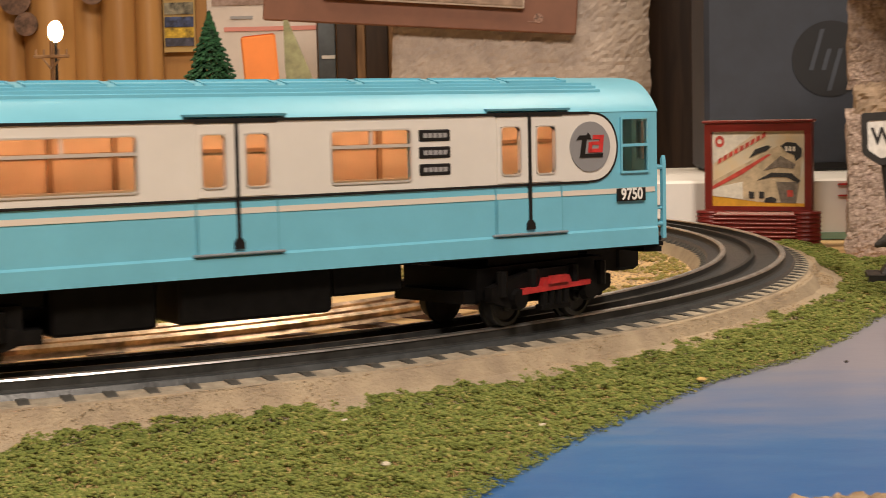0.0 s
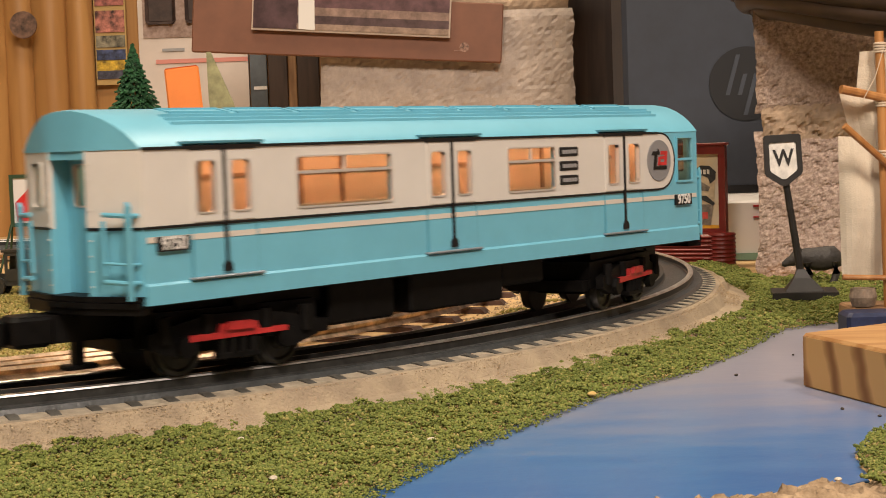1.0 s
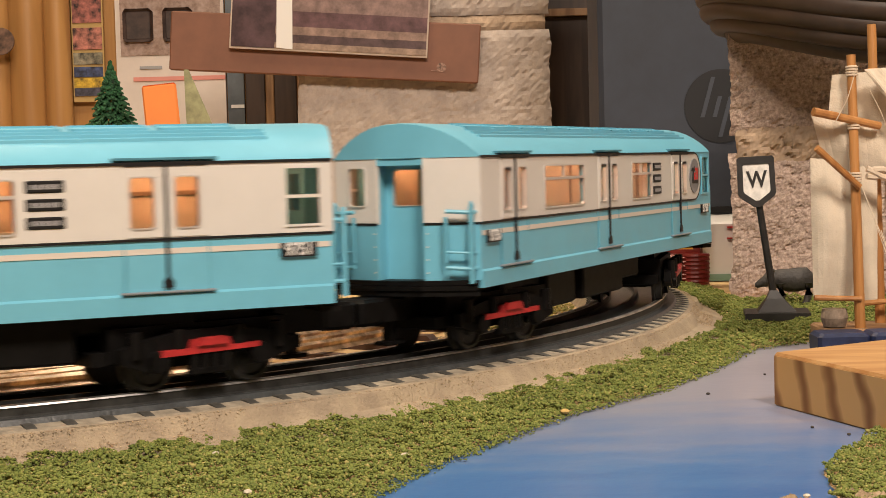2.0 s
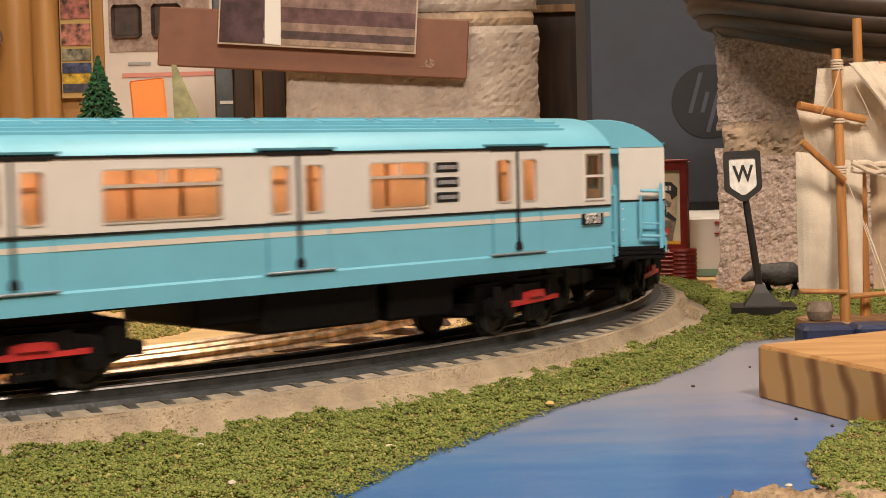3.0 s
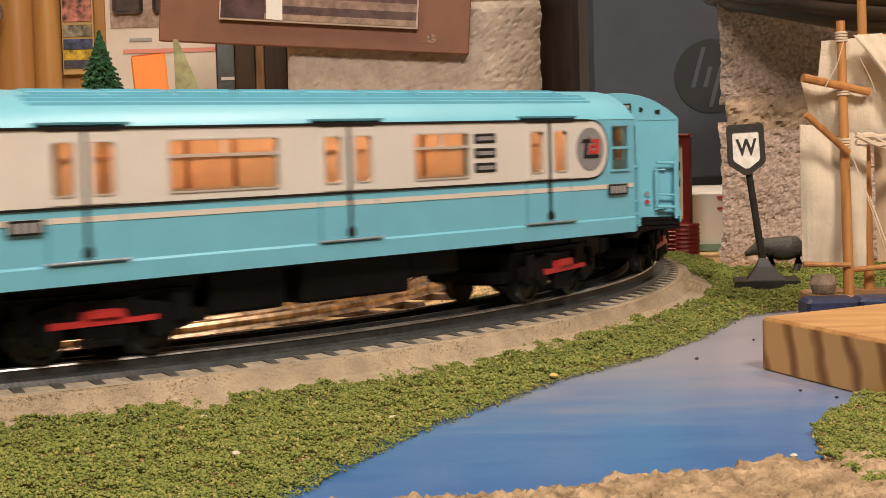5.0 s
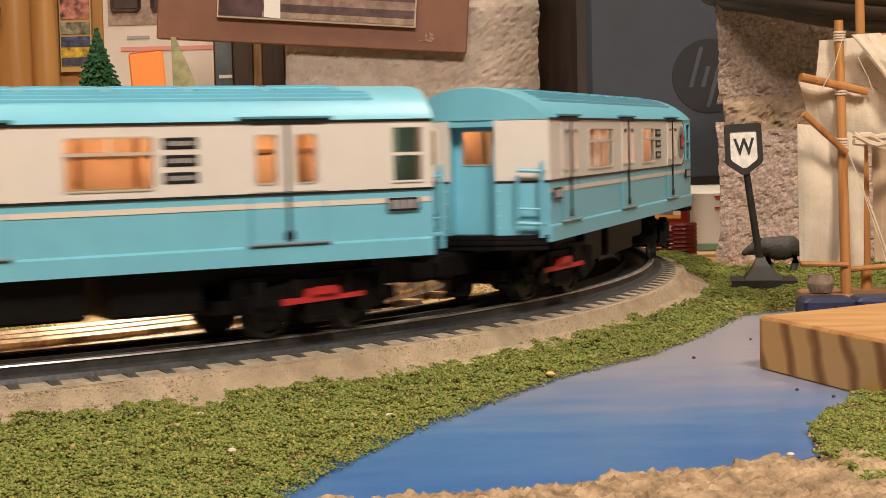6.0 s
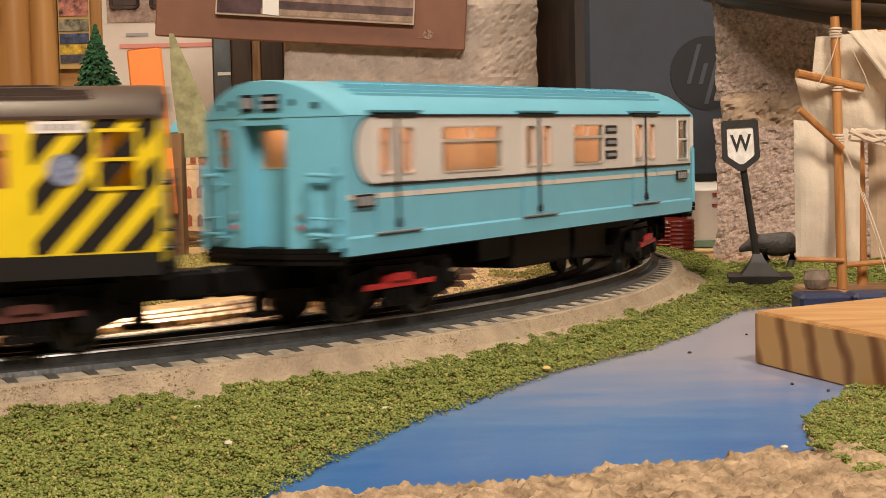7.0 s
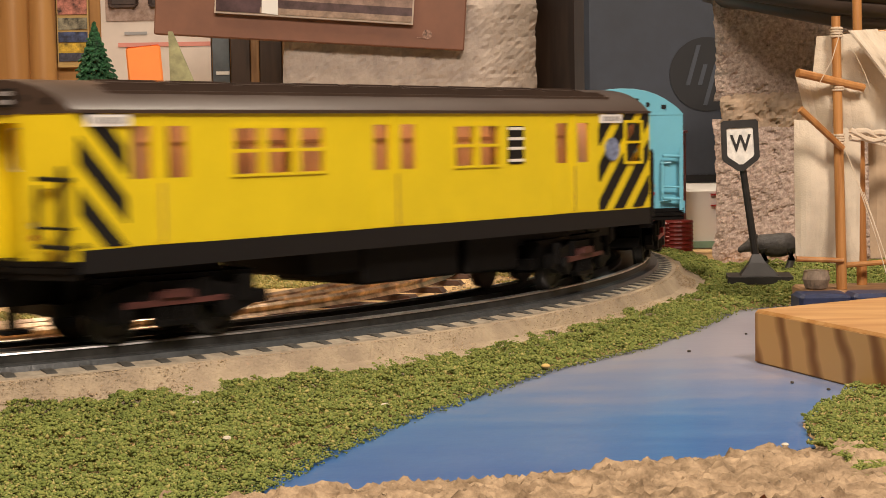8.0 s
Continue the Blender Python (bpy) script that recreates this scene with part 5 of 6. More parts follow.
def pebbles():
    rng = random.Random(11)
    pale = material("pale_fleck", (0.62, 0.55, 0.44), 0.8, scale=400, spread=0.2)
    straw = material("yellow_fleck", (0.62, 0.42, 0.14), 0.8, scale=400, spread=0.2)
    dark = material("dark_crumb", (0.05, 0.04, 0.03), 0.8, scale=400, spread=0.3)
    for x, y, r, mat, label, lift in (
        (0.0368, 0.5843, 0.0017, straw, "yellow foam fleck on the turf", 0.003), (-0.0178, 0.502, 0.0019, pale, "pale stone fleck on the turf", 0.003),
        (-0.060, 0.452, 0.0014, pale, "pale stone fleck on the turf", 0.003), (-0.078, 0.515, 0.0012, pale, "pale stone fleck on the turf", 0.003),
        (0.0960, 0.6374, 0.0009, dark, "dark crumb lying on the painted river", 0.0004), (0.128, 0.690, 0.0007, dark, "dark crumb lying on the painted river", 0.0004),
        (0.0905, 0.4340, 0.0010, pale, "white stone chip at the river bank", 0.002), (0.118, 0.553, 0.0008, dark, "dark crumb beside the pine board", 0.0004), (0.1265, 0.5370, 0.0008, dark, "dark crumb beside the pine board", 0.0004),
    ):
        s = Shape()
        ball(s, (0, 0, 0), (r * rng.uniform(0.8, 1.3), r * rng.uniform(0.7, 1.1), r * 0.55), 8, 6)
        tagged(part("pebble", s, mat, m=pose(x, y, GROUND + lift, 0, 0, rng.uniform(0, 180)), smooth=True), label, "pebble", "flecks on the ground")


pebbles()

# ---- billboard, concrete blocks, coil and boxes ----
def billboard():
    t = thing("billboard", "maroon toy billboard with a picture of a streamlined train", "billboard", pose(0.1390, 1.1820, GROUND + 0.0005, 0, 0, -26))
    base = part("base", Shape().bevelled((0, 0, 0.0115), (0.079, 0.020, 0.0230), 0.0015), MAROON, t)
    for k in range(7):
        part("base_ridge", Shape().bevelled((-0.004, -0.0106, 0.0028 + k * 0.0030), (0.070, 0.0012, 0.0015), 0.0004), MAROON, base)
    for sx in (-1, 1):
        cy = Shape()
        prof = [(0.0, 0.0)]
        for k in range(8):
            prof += [(0.0098, 0.0002 + k * 0.0030), (0.0105, 0.0010 + k * 0.0030), (0.0098, 0.0024 + k * 0.0030)]
        cy.lathe(prof + [(0.0, 0.0242)], (sx * 0.0345, -0.0015, 0.0), 24)
        part("ribbed_drum", cy, MAROON, base)
    z0, z1 = 0.0235, 0.0850
    fr = part("frame", Shape().plate([-0.0385, 0.0385], [z0, z1], [(-0.0335, 0.0335, z0 + 0.003, z1 - 0.006)], -0.0022, 0.0035), MAROON, t)
    part("frame_cap", Shape().bevelled((0, 0.0004, z1 + 0.0008), (0.0800, 0.0085, 0.0022), 0.0006), MAROON, fr)
    y = 0.0008
    pic = part("poster", Shape().span((-0.0335, y, z0 + 0.003), (0.0335, y + 0.0012, z1 - 0.006)), material("poster_pale_yellow", (0.70, 0.52, 0.27), 0.6, scale=30, second=(0.62, 0.60, 0.52)), t, "faded poster in yellow, red and black")
    flat = lambda name, poly, mat, k=1: part(name, Shape().prism(poly, "y", y - 0.0002 * k - 0.0001, y - 0.0002 * k + 0.0001), mat, pic)
    ink = material("poster_black", (0.03, 0.03, 0.03), 0.6, scale=400, spread=0.4)
    body = material("poster_cream", (0.58, 0.46, 0.30), 0.6, scale=120, spread=0.2)
    red = material("poster_red", (0.55, 0.07, 0.05), 0.6, scale=150, spread=0.2)
    gold = material("poster_gold", (0.70, 0.36, 0.03), 0.6, scale=90, spread=0.15)
    grey = material("poster_grey", (0.20, 0.165, 0.13), 0.6, scale=300, spread=0.3)
    pale = material("poster_white", (0.72, 0.68, 0.58), 0.6, scale=200, spread=0.1)
    # corners of the drawing, in thousandths of its width and height
    spot = lambda *ps: [(-0.0335 + 0.067 * a / 1000, 0.0265 + 0.0525 * b / 1000) for a, b in ps]
    flat("poster_sky", spot((0, 1000), (0, 560), (500, 1000)), pale)
    flat("poster_ground", spot((0, 0), (1000, 0), (1000, 40), (620, 60), (0, 130)), gold)
    flat("poster_train", spot((0, 135), (560, 50), (900, 40), (940, 320), (960, 760), (860, 830), (700, 800), (0, 330)), body, 2)
    flat("poster_coaches", spot((0, 135), (330, 95), (330, 330), (0, 240)), pale, 3)
    flat("poster_stripe", spot((0, 220), (330, 430), (640, 690), (600, 690), (300, 480), (0, 270)), red, 4)
    flat("poster_roof", spot((400, 640), (470, 760), (600, 810), (640, 790), (590, 740), (480, 690)), ink, 4)
    flat("poster_cab", spot((740, 800), (800, 850), (900, 840), (965, 760), (960, 660), (900, 600), (880, 680), (800, 720)), ink, 4)
    for a in (790, 830, 870):
        flat("poster_pane", spot((a, 730), (a + 26, 728), (a + 26, 790), (a, 795)), pale, 5)
    flat("poster_bonnet", spot((550, 470), (740, 670), (900, 560), (880, 500), (720, 520)), grey, 4)
    flat("poster_band", spot((480, 340), (640, 450), (860, 440), (950, 340), (930, 310), (800, 390), (640, 390)), ink, 5)
    flat("poster_nose", spot((690, 330), (930, 320), (900, 45), (740, 55)), grey, 4)
    flat("poster_badge", spot((810, 220), (870, 220), (870, 130), (810, 130)), red, 5)
    flat("poster_truck", spot((560, 60), (690, 50), (700, 100), (640, 130), (580, 110)), ink, 5)
    for a in (400, 510):
        flat("poster_window", spot((a, 110), (a + 55, 105), (a + 55, 190), (a, 200)), ink, 5)
    ring_ = [(0.085 * 67 * math.cos(k * math.tau / 20), 0.085 * 67 * math.sin(k * math.tau / 20)) for k in range(20)]
    for k in range(20):
        (a, b), (c, e) = ring_[k], ring_[(k + 1) % 20]
        flat("poster_disc", [(-0.0281 + a * 0.0006, 0.0720 + b * 0.0007), (-0.0281 + c * 0.0006, 0.0720 + e * 0.0007), (-0.0281 + c * 0.0003, 0.0720 + e * 0.0003), (-0.0281 + a * 0.0003, 0.0720 + b * 0.0003)], red, 3)
    for k in range(9):
        x, z = -0.0295 + k * 0.0040, 0.0560 + k * 0.0022
        flat("word_bar", [(x, z), (x + 0.0029, z + 0.0016), (x + 0.0032, z + 0.0050), (x + 0.0005, z + 0.0036)], red, 5)


billboard()


def rough_block(name, lo, hi, mat, label, amp, cell, turn=0.0):
    """A block with a pitted, uneven front, sides and top."""
    bm = bmesh.new()
    nx, ny, nz = (max(3, int((b - a) / cell)) for a, b in zip(lo, hi))
    size = [b - a for a, b in zip(lo, hi)]
    def sheet(o, u, v, nu, nv):
        g = [[bm.verts.new(Vector(o) + Vector(u) * (i / nu) + Vector(v) * (j / nv)) for j in range(nv + 1)] for i in range(nu + 1)]
        for i in range(nu):
            for j in range(nv):
                bm.faces.new((g[i][j], g[i + 1][j], g[i + 1][j + 1], g[i][j + 1]))
    X, Y, Z = (size[0], 0, 0), (0, size[1], 0), (0, 0, size[2])
    sheet(lo, X, Z, nx, nz)
    sheet(lo, Z, Y, nz, max(8, ny))
    sheet((hi[0], lo[1], lo[2]), Y, Z, max(8, ny), nz)
    sheet((lo[0], lo[1], hi[2]), X, Y, nx, max(8, ny))
    sheet((lo[0], hi[1], lo[2]), Z, X, 4, 4)
    sheet(lo, Y, X, max(8, ny), nx)
    bmesh.ops.remove_doubles(bm, verts=bm.verts, dist=1e-5)
    bmesh.ops.recalc_face_normals(bm, faces=bm.faces)
    mid = Vector([(a + b) / 2 for a, b in zip(lo, hi)])
    for v in bm.verts:
        p = v.co.copy()
        pit = noise.noise(p * 210) * 0.55 + noise.noise(p * 480) * 0.45
        big = noise.noise(p * 38)
        edge = min(p.x - lo[0], hi[0] - p.x)
        zed = min(p.z - lo[2], hi[2] - p.z)
        d = amp * (pit * 0.9 - max(0, -pit - 0.1) * 1.6) + amp * 1.2 * big
        out = Vector((0, -1, 0)) if p.y < lo[1] + 1e-4 else (p - mid).normalized()
        round_ = max(0, 0.006 - edge) + max(0, 0.006 - zed)
        v.co = p + out * (d - round_ * 0.5)
        if edge < 0.001:
            v.co.x += (amp * 1.8 * (noise.noise(p * 60) + 0.6 * pit)) * 1.0
    me = bpy.data.meshes.new(name)
    bm.to_mesh(me)
    bm.free()
    corner = Matrix.Translation((0.1770, 1.06, 0))
    if turn:
        me.transform(corner @ pose(0, 0, 0, 0, 0, turn) @ corner.inverted())
    me.materials.append(mat)
    return tagged(new(name, me), label, "concrete block")


rough_block("concrete_block", (0.1770, 1.060, GROUND), (0.46, 1.20, 0.0765), CONCRETE, "coarse tan concrete block standing on the layout", 0.0017, 0.0013, -10)
tagged(rough_block("mortar_joint", (0.1810, 1.0585, 0.0690), (0.455, 1.20, 0.0930), MORTAR, "tan mortar squeezed between two concrete blocks", 0.0030, 0.0018, -10), category="mortar")
rough_block("concrete_block", (0.1775, 1.060, 0.0880), (0.46, 1.20, 0.1560), CONCRETE, "coarse tan concrete block laid on another block", 0.0017, 0.0013, -10)
rough_block("concrete_block", (-0.154, 1.6460, GROUND), (0.0990, 1.80, 0.2060), CONCRETE2, "grey concrete block pillar behind the track", 0.0016, 0.0036)
tagged(rough_block("mortar_joint", (-0.150, 1.6480, 0.2055), (0.0960, 1.80, 0.2220), MORTAR, "pale mortar above the grey concrete block", 0.0014, 0.004), category="mortar")
rough_block("concrete_block", (-0.154, 1.6460, 0.2215), (0.0990, 1.80, 0.40), CONCRETE2, "grey concrete block laid on another block", 0.0016, 0.0036)


def coil():
    t = thing("hose_coil", "coil of thick dark brown rubber hose lying on a block", "hose coil", pose(0.284, 1.070, 0.1555))
    m = material("dark_brown_rubber", (0.050, 0.030, 0.020), 0.5, scale=60, spread=0.15)
    for k, (r, z, w) in enumerate(((0.098, -0.0005, 0.0080), (0.107, 0.006, 0.0075), (0.113, 0.014, 0.0075), (0.116, 0.023, 0.0080), (0.117, 0.034, 0.0090), (0.090, 0.010, 0.0090), (0.100, 0.045, 0.0120))):
        s = Shape()
        rows = []
        for i in range(72):
            a = i * math.tau / 72
            rr, zz = r + 0.0015 * math.sin(a * 2 + k), z - 0.023 * max(0.0, -math.sin(a)) ** 2
            rows.append([((rr + w * math.cos(q)) * math.cos(a), (rr + w * math.cos(q)) * math.sin(a), zz + w * math.sin(q)) for q in [j * math.tau / 12 for j in range(12)]])
        s.rings(rows + rows[:1], False)
        part("loop", s, m, t, smooth=True)


coil()


def boxes():
    t = thing("white_board", "low white box with a thin red post and green foot", "box")
    part("panel", Shape().bevelled((0.265, 1.362, 0.0045), (0.390, 0.280, 0.044), 0.002), material("white_gloss_board", (0.80, 0.77, 0.73), 0.5, scale=14, spread=0.03), t)
    part("green_foot", Shape().span((0.072, 1.2190, GROUND), (0.46, 1.2217, -0.0125)), material("sea_green_paint", (0.20, 0.33, 0.25), 0.7, scale=50, spread=0.1), t)
    part("red_post", Shape().span((0.2080, 1.2185, -0.0125), (0.2106, 1.2217, 0.0235)), RED, t)
    part("red_bar", Shape().span((0.2015, 1.2190, 0.0215), (0.2080, 1.2217, 0.0228)).span((0.2015, 1.2190, 0.0135), (0.2080, 1.2217, 0.0146)), RED, t)
    p = thing("printer_box", "dark slate box with a round emblem on its side", "box")
    part("carton", Shape().bevelled((0.2735, 1.420, 0.2270), (0.303, 0.105, 0.40), 0.004), SLATE, p)
    part("dark_base", Shape().span((0.122, 1.3662, 0.0272), (0.42, 1.3672, 0.0334)), BLACK, p)
    c, r = Vector((0.2225, 0, 0.1165)), 0.0305
    y = 1.3664
    e = part("emblem", Shape().tube((c.x, y, c.z), (c.x, y + 0.0012, c.z), r, n=48), LOGO, p, "round black emblem with slanted strokes")
    for x, z0, z1 in ((-0.0130, -0.0090, 0.0240), (-0.0030, -0.0090, 0.0080), (0.0060, -0.0255, 0.0080), (0.0165, -0.0070, 0.0075)):
        q = [(c.x + x + z * 0.28 + d, c.z + z) for z, d in ((z0, -0.0017), (z0, 0.0017), (z1, 0.0017), (z1, -0.0017))]
        part("emblem_stroke", Shape().prism(q, "y", y - 0.0006, y), STROKE, e)
    b = thing("dark_cabinet", "dark brown wooden cabinet standing behind the layout", "cabinet")
    part("case", Shape().span((0.085, 1.86, GROUND), (0.40, 2.0, 0.236)), DARKWOOD, b)
    part("top_board", Shape().span((0.080, 1.85, 0.2365), (0.40, 2.0, 0.2445)), MIDWOOD, b)
    part("upper_case", Shape().span((0.085, 1.88, 0.2450), (0.40, 2.0, 0.60)), DARKWOOD, b)


boxes()


def plaque():
    t = thing("wooden_plaque", "brown wooden board fixed to the concrete pillar", "board", Matrix.Translation((-0.1240, 1.6360, 0.1925)) @ pose(0, 0, 0, 0, 4.0))
    part("board", Shape().bevelled((0, 0, 0), (0.306, 0.012, 0.0580), 0.0012), PLAQUE, t)
    part("pale_mark", Shape().tube((0.116, -0.0066, -0.0150), (0.116, -0.0058, -0.0150), 0.0048, n=14).span((0.106, -0.0066, -0.0190), (0.113, -0.0058, -0.0182)), material("worn_pale_mark", (0.34, 0.20, 0.15), 0.7, scale=300, spread=0.5), t)
    p = thing("framed_photograph", "mounted photograph in dull brown and violet tones", "picture", Matrix.Translation((-0.1155, 1.6255, 0.2500)) @ pose(0, 0, 0, 0, 4.4))
    part("mount", Shape().span((-0.0975, -0.002, -0.0640), (0.0975, 0.0035, 0.0700)), material("pale_mount", (0.52, 0.42, 0.34), 0.7), p)
    bands = [(-0.0620, -0.0560, (0.34, 0.24, 0.18)), (-0.0560, -0.0480, (0.10, 0.06, 0.06)), (-0.0480, -0.0400, (0.30, 0.20, 0.16)), (-0.0400, -0.0250, (0.13, 0.065, 0.07)), (-0.0250, 0.0, (0.26, 0.17, 0.15)), (0.0, 0.069, (0.40, 0.32, 0.30))]
    for k, (a, b, c) in enumerate(bands):
        part("photo_band", Shape().span((-0.0530, -0.0030, a), (0.0960, -0.0020, b)), material("photo_tone", c, 0.35, scale=90, spread=0.25), p)
    part("photo_dark_part", Shape().span((-0.0960, -0.0030, -0.062), (-0.0530, -0.0020, 0.069)), material("photo_violet", (0.085, 0.045, 0.05), 0.35, scale=50, spread=0.3), p)
    part("photo_pale_strip", Shape().prism([(-0.0510, -0.0615), (-0.0350, -0.0625), (-0.0420, 0.069), (-0.0560, 0.069)], "y", -0.0036, -0.0030), PALE, p, "white strip")


plaque()


# ---- back wall: panelling, posters and posts ----
def panelling():
    for k, (x, r, d) in enumerate(((-0.760, 0.042, 0), (-0.685, 0.040, 0.004), (-0.640, 0.022, 0), (-0.590, 0.034, 0), (-0.545, 0.020, 0.004), (-0.508, 0.023, 0), (-0.473, 0.0165, 0.006))):
        s = Shape().tube((x, 1.985, -0.05), (x, 1.985, 0.9), r, r, 20)
        part_ = part("panel_moulding", s, PANEL, smooth=True)
        tagged(part_, "glossy golden wood half-round panelling", "panelling", kind="structure")
    tagged(part("panel_back", Shape().span((-1.2, 2.0, -0.05), (-0.16, 2.019, 0.9)), PANEL), "golden wood wall panelling behind the layout", "panelling", kind="structure")
    for name, x0, x1, z0, z1, mat, label in (
        ("hanging_paper", -0.403, -0.272, -0.02, 0.40, PAPER, "white printed paper hung on the panelling"),
        ("grey_strip", -0.270, -0.2500, -0.02, 0.40, material("blue_grey_card", (0.11, 0.13, 0.15), 0.6, scale=30, spread=0.2), "blue-grey card strip on the panelling"),
    ):
        t = thing(name, label, "paper")
        part("sheet", Shape().span((x0, 1.990, z0), (x1, 1.996, z1)), mat, t)
        if name == "hanging_paper":
            part("pink_line", Shape().span((x0 + 0.02, 1.9885, 0.1830), (x1, 1.9898, 0.1880)), material("pink_print", (0.62, 0.26, 0.22), 0.8), t)
            part("print_bar", Shape().span((x0 + 0.028, 1.9885, 0.1975), (x0 + 0.055, 1.9898, 0.2010)), GREY, t)
            ph = material("print_brown", (0.20, 0.13, 0.10), 0.7, scale=120, second=(0.40, 0.30, 0.26))
            part("print_photo", Shape().span((x0 + 0.006, 1.9885, 0.2140), (x1 - 0.004, 1.9898, 0.3300)), ph, t)
            for k in range(2):
                part("print_dark", Shape().bevelled((x0 + 0.028 + 0.048 * k, 1.9880, 0.2500), (0.036, 0.0012, 0.040), 0.004), material("print_dark_brown", (0.05, 0.03, 0.025), 0.6, scale=80, spread=0.3), t)
        else:
            part("white_bar", Shape().span((x0 + 0.004, 1.9885, 0.1480), (x1, 1.9898, 0.1520)), PALE, t)
    t = thing("poster_strip", "narrow printed card with blue, yellow and red pictures", "poster")
    part("sheet", Shape().span((-0.456, 1.990, 0.16), (-0.418, 1.994, 0.40)), material("strip_ochre", (0.42, 0.28, 0.10), 0.6), t)
    for z, h, c in ((0.172, 0.010, (0.06, 0.06, 0.09)), (0.183, 0.012, (0.50, 0.33, 0.03)), (0.196, 0.012, (0.05, 0.07, 0.16)), (0.212, 0.014, (0.22, 0.20, 0.14)), (0.236, 0.026, (0.42, 0.16, 0.12)), (0.270, 0.030, (0.30, 0.10, 0.08))):
        part("print", Shape().span((-0.4545, 1.9885, z - h / 2), (-0.4195, 1.9898, z + h / 2)), material("print_ink", c, 0.5, scale=110, spread=0.5), t)
    for x0, x1, mat in ((-0.2445, -0.2215, DARKWOOD), (-0.2210, -0.2110, MIDWOOD), (-0.2105, -0.1840, DARKWOOD), (-0.1835, -0.165, MIDWOOD)):
        tagged(part("wood_post", Shape().bevelled(((x0 + x1) / 2, 1.975, 0.2), (x1 - x0, 0.03, 0.5), 0.001), mat), "dark wooden post against the panelling", "post", kind="structure")
    for x, z, r in ((-0.530, 0.232, 0.016), (-0.622, 0.225, 0.019), (-0.610, 0.195, 0.014)):
        t = thing("wall_disc", "small round brown plate hung on the panelling", "plate")
        part("disc", Shape().tube((x, 1.945, z), (x, 1.948, z), r, n=28), material("dull_brown_plate", (0.16, 0.09, 0.06), 0.5, scale=90, spread=0.4), t)
        part("hanger", Shape().tube((x, 1.948, z), (x, 1.990, z), 0.002, n=8), MIDWOOD, t)


panelling()


# ---- the village inside the loop ----
def fir(at, h, r, mat, label):
    rng = random.Random(int(h * 1e4))
    t = thing("toy_fir_tree", label, "tree", pose(*at))
    part("trunk", Shape().tube((0, 0, 0), (0, 0, h * 0.97), 0.0026, 0.0006, 8), MIDWOOD, t)
    s = Shape()
    n = 4200
    for k in range(n):
        z = h * (0.06 + 0.94 * rng.random() ** 0.8)
        tier = 0.80 + 0.20 * math.sin(z * 900) ** 2
        rr = min(0.43 * (h - z) + 0.0006, r) * tier * rng.uniform(0.72, 1.08)
        a = rng.uniform(0, math.tau)
        tip = Vector((rr * math.cos(a), rr * math.sin(a), z - rr * 0.25))
        root = Vector((rr * 0.45 * math.cos(a), rr * 0.45 * math.sin(a), z + 0.001))
        side = Vector((-math.sin(a), math.cos(a), 0.3)) * 0.0016
        s.add([root, tip + side, tip - side * 0.2, tip + Vector((0, 0, 0.0015))], [(0, 1, 3), (0, 3, 2), (0, 2, 1), (1, 2, 3)])
    part("crown", s, mat, t)


G2 = GROUND + 0.003
fir((-0.2505, 1.212, G2), 0.1700, 0.0195, PINEGREEN, "dark green bottle-brush toy fir tree")


def house(name, label, at, turn, w, d, h, roof_h, wall, roof, over=0.004):
    t = thing(name, label, "toy house", pose(*at, 0, 0, turn))
    wl = part("wall", Shape().span((-w / 2, -d / 2, 0), (w / 2, d / 2, h)).prism([(-d / 2, h), (d / 2, h), (0, h + roof_h)], "x", -w / 2, w / 2), wall, t)
    sl = Shape()
    for sg in (-1, 1):
        sl.prism([(sg * (d / 2 + over), h - over * roof_h / d), (sg * (d / 2 + over), h - over * roof_h / d + 0.002), (0, h + roof_h + 0.002), (0, h + roof_h)], "x", -w / 2 - over, w / 2 + over)
    part("roof", sl, roof, t)
    return t, wl


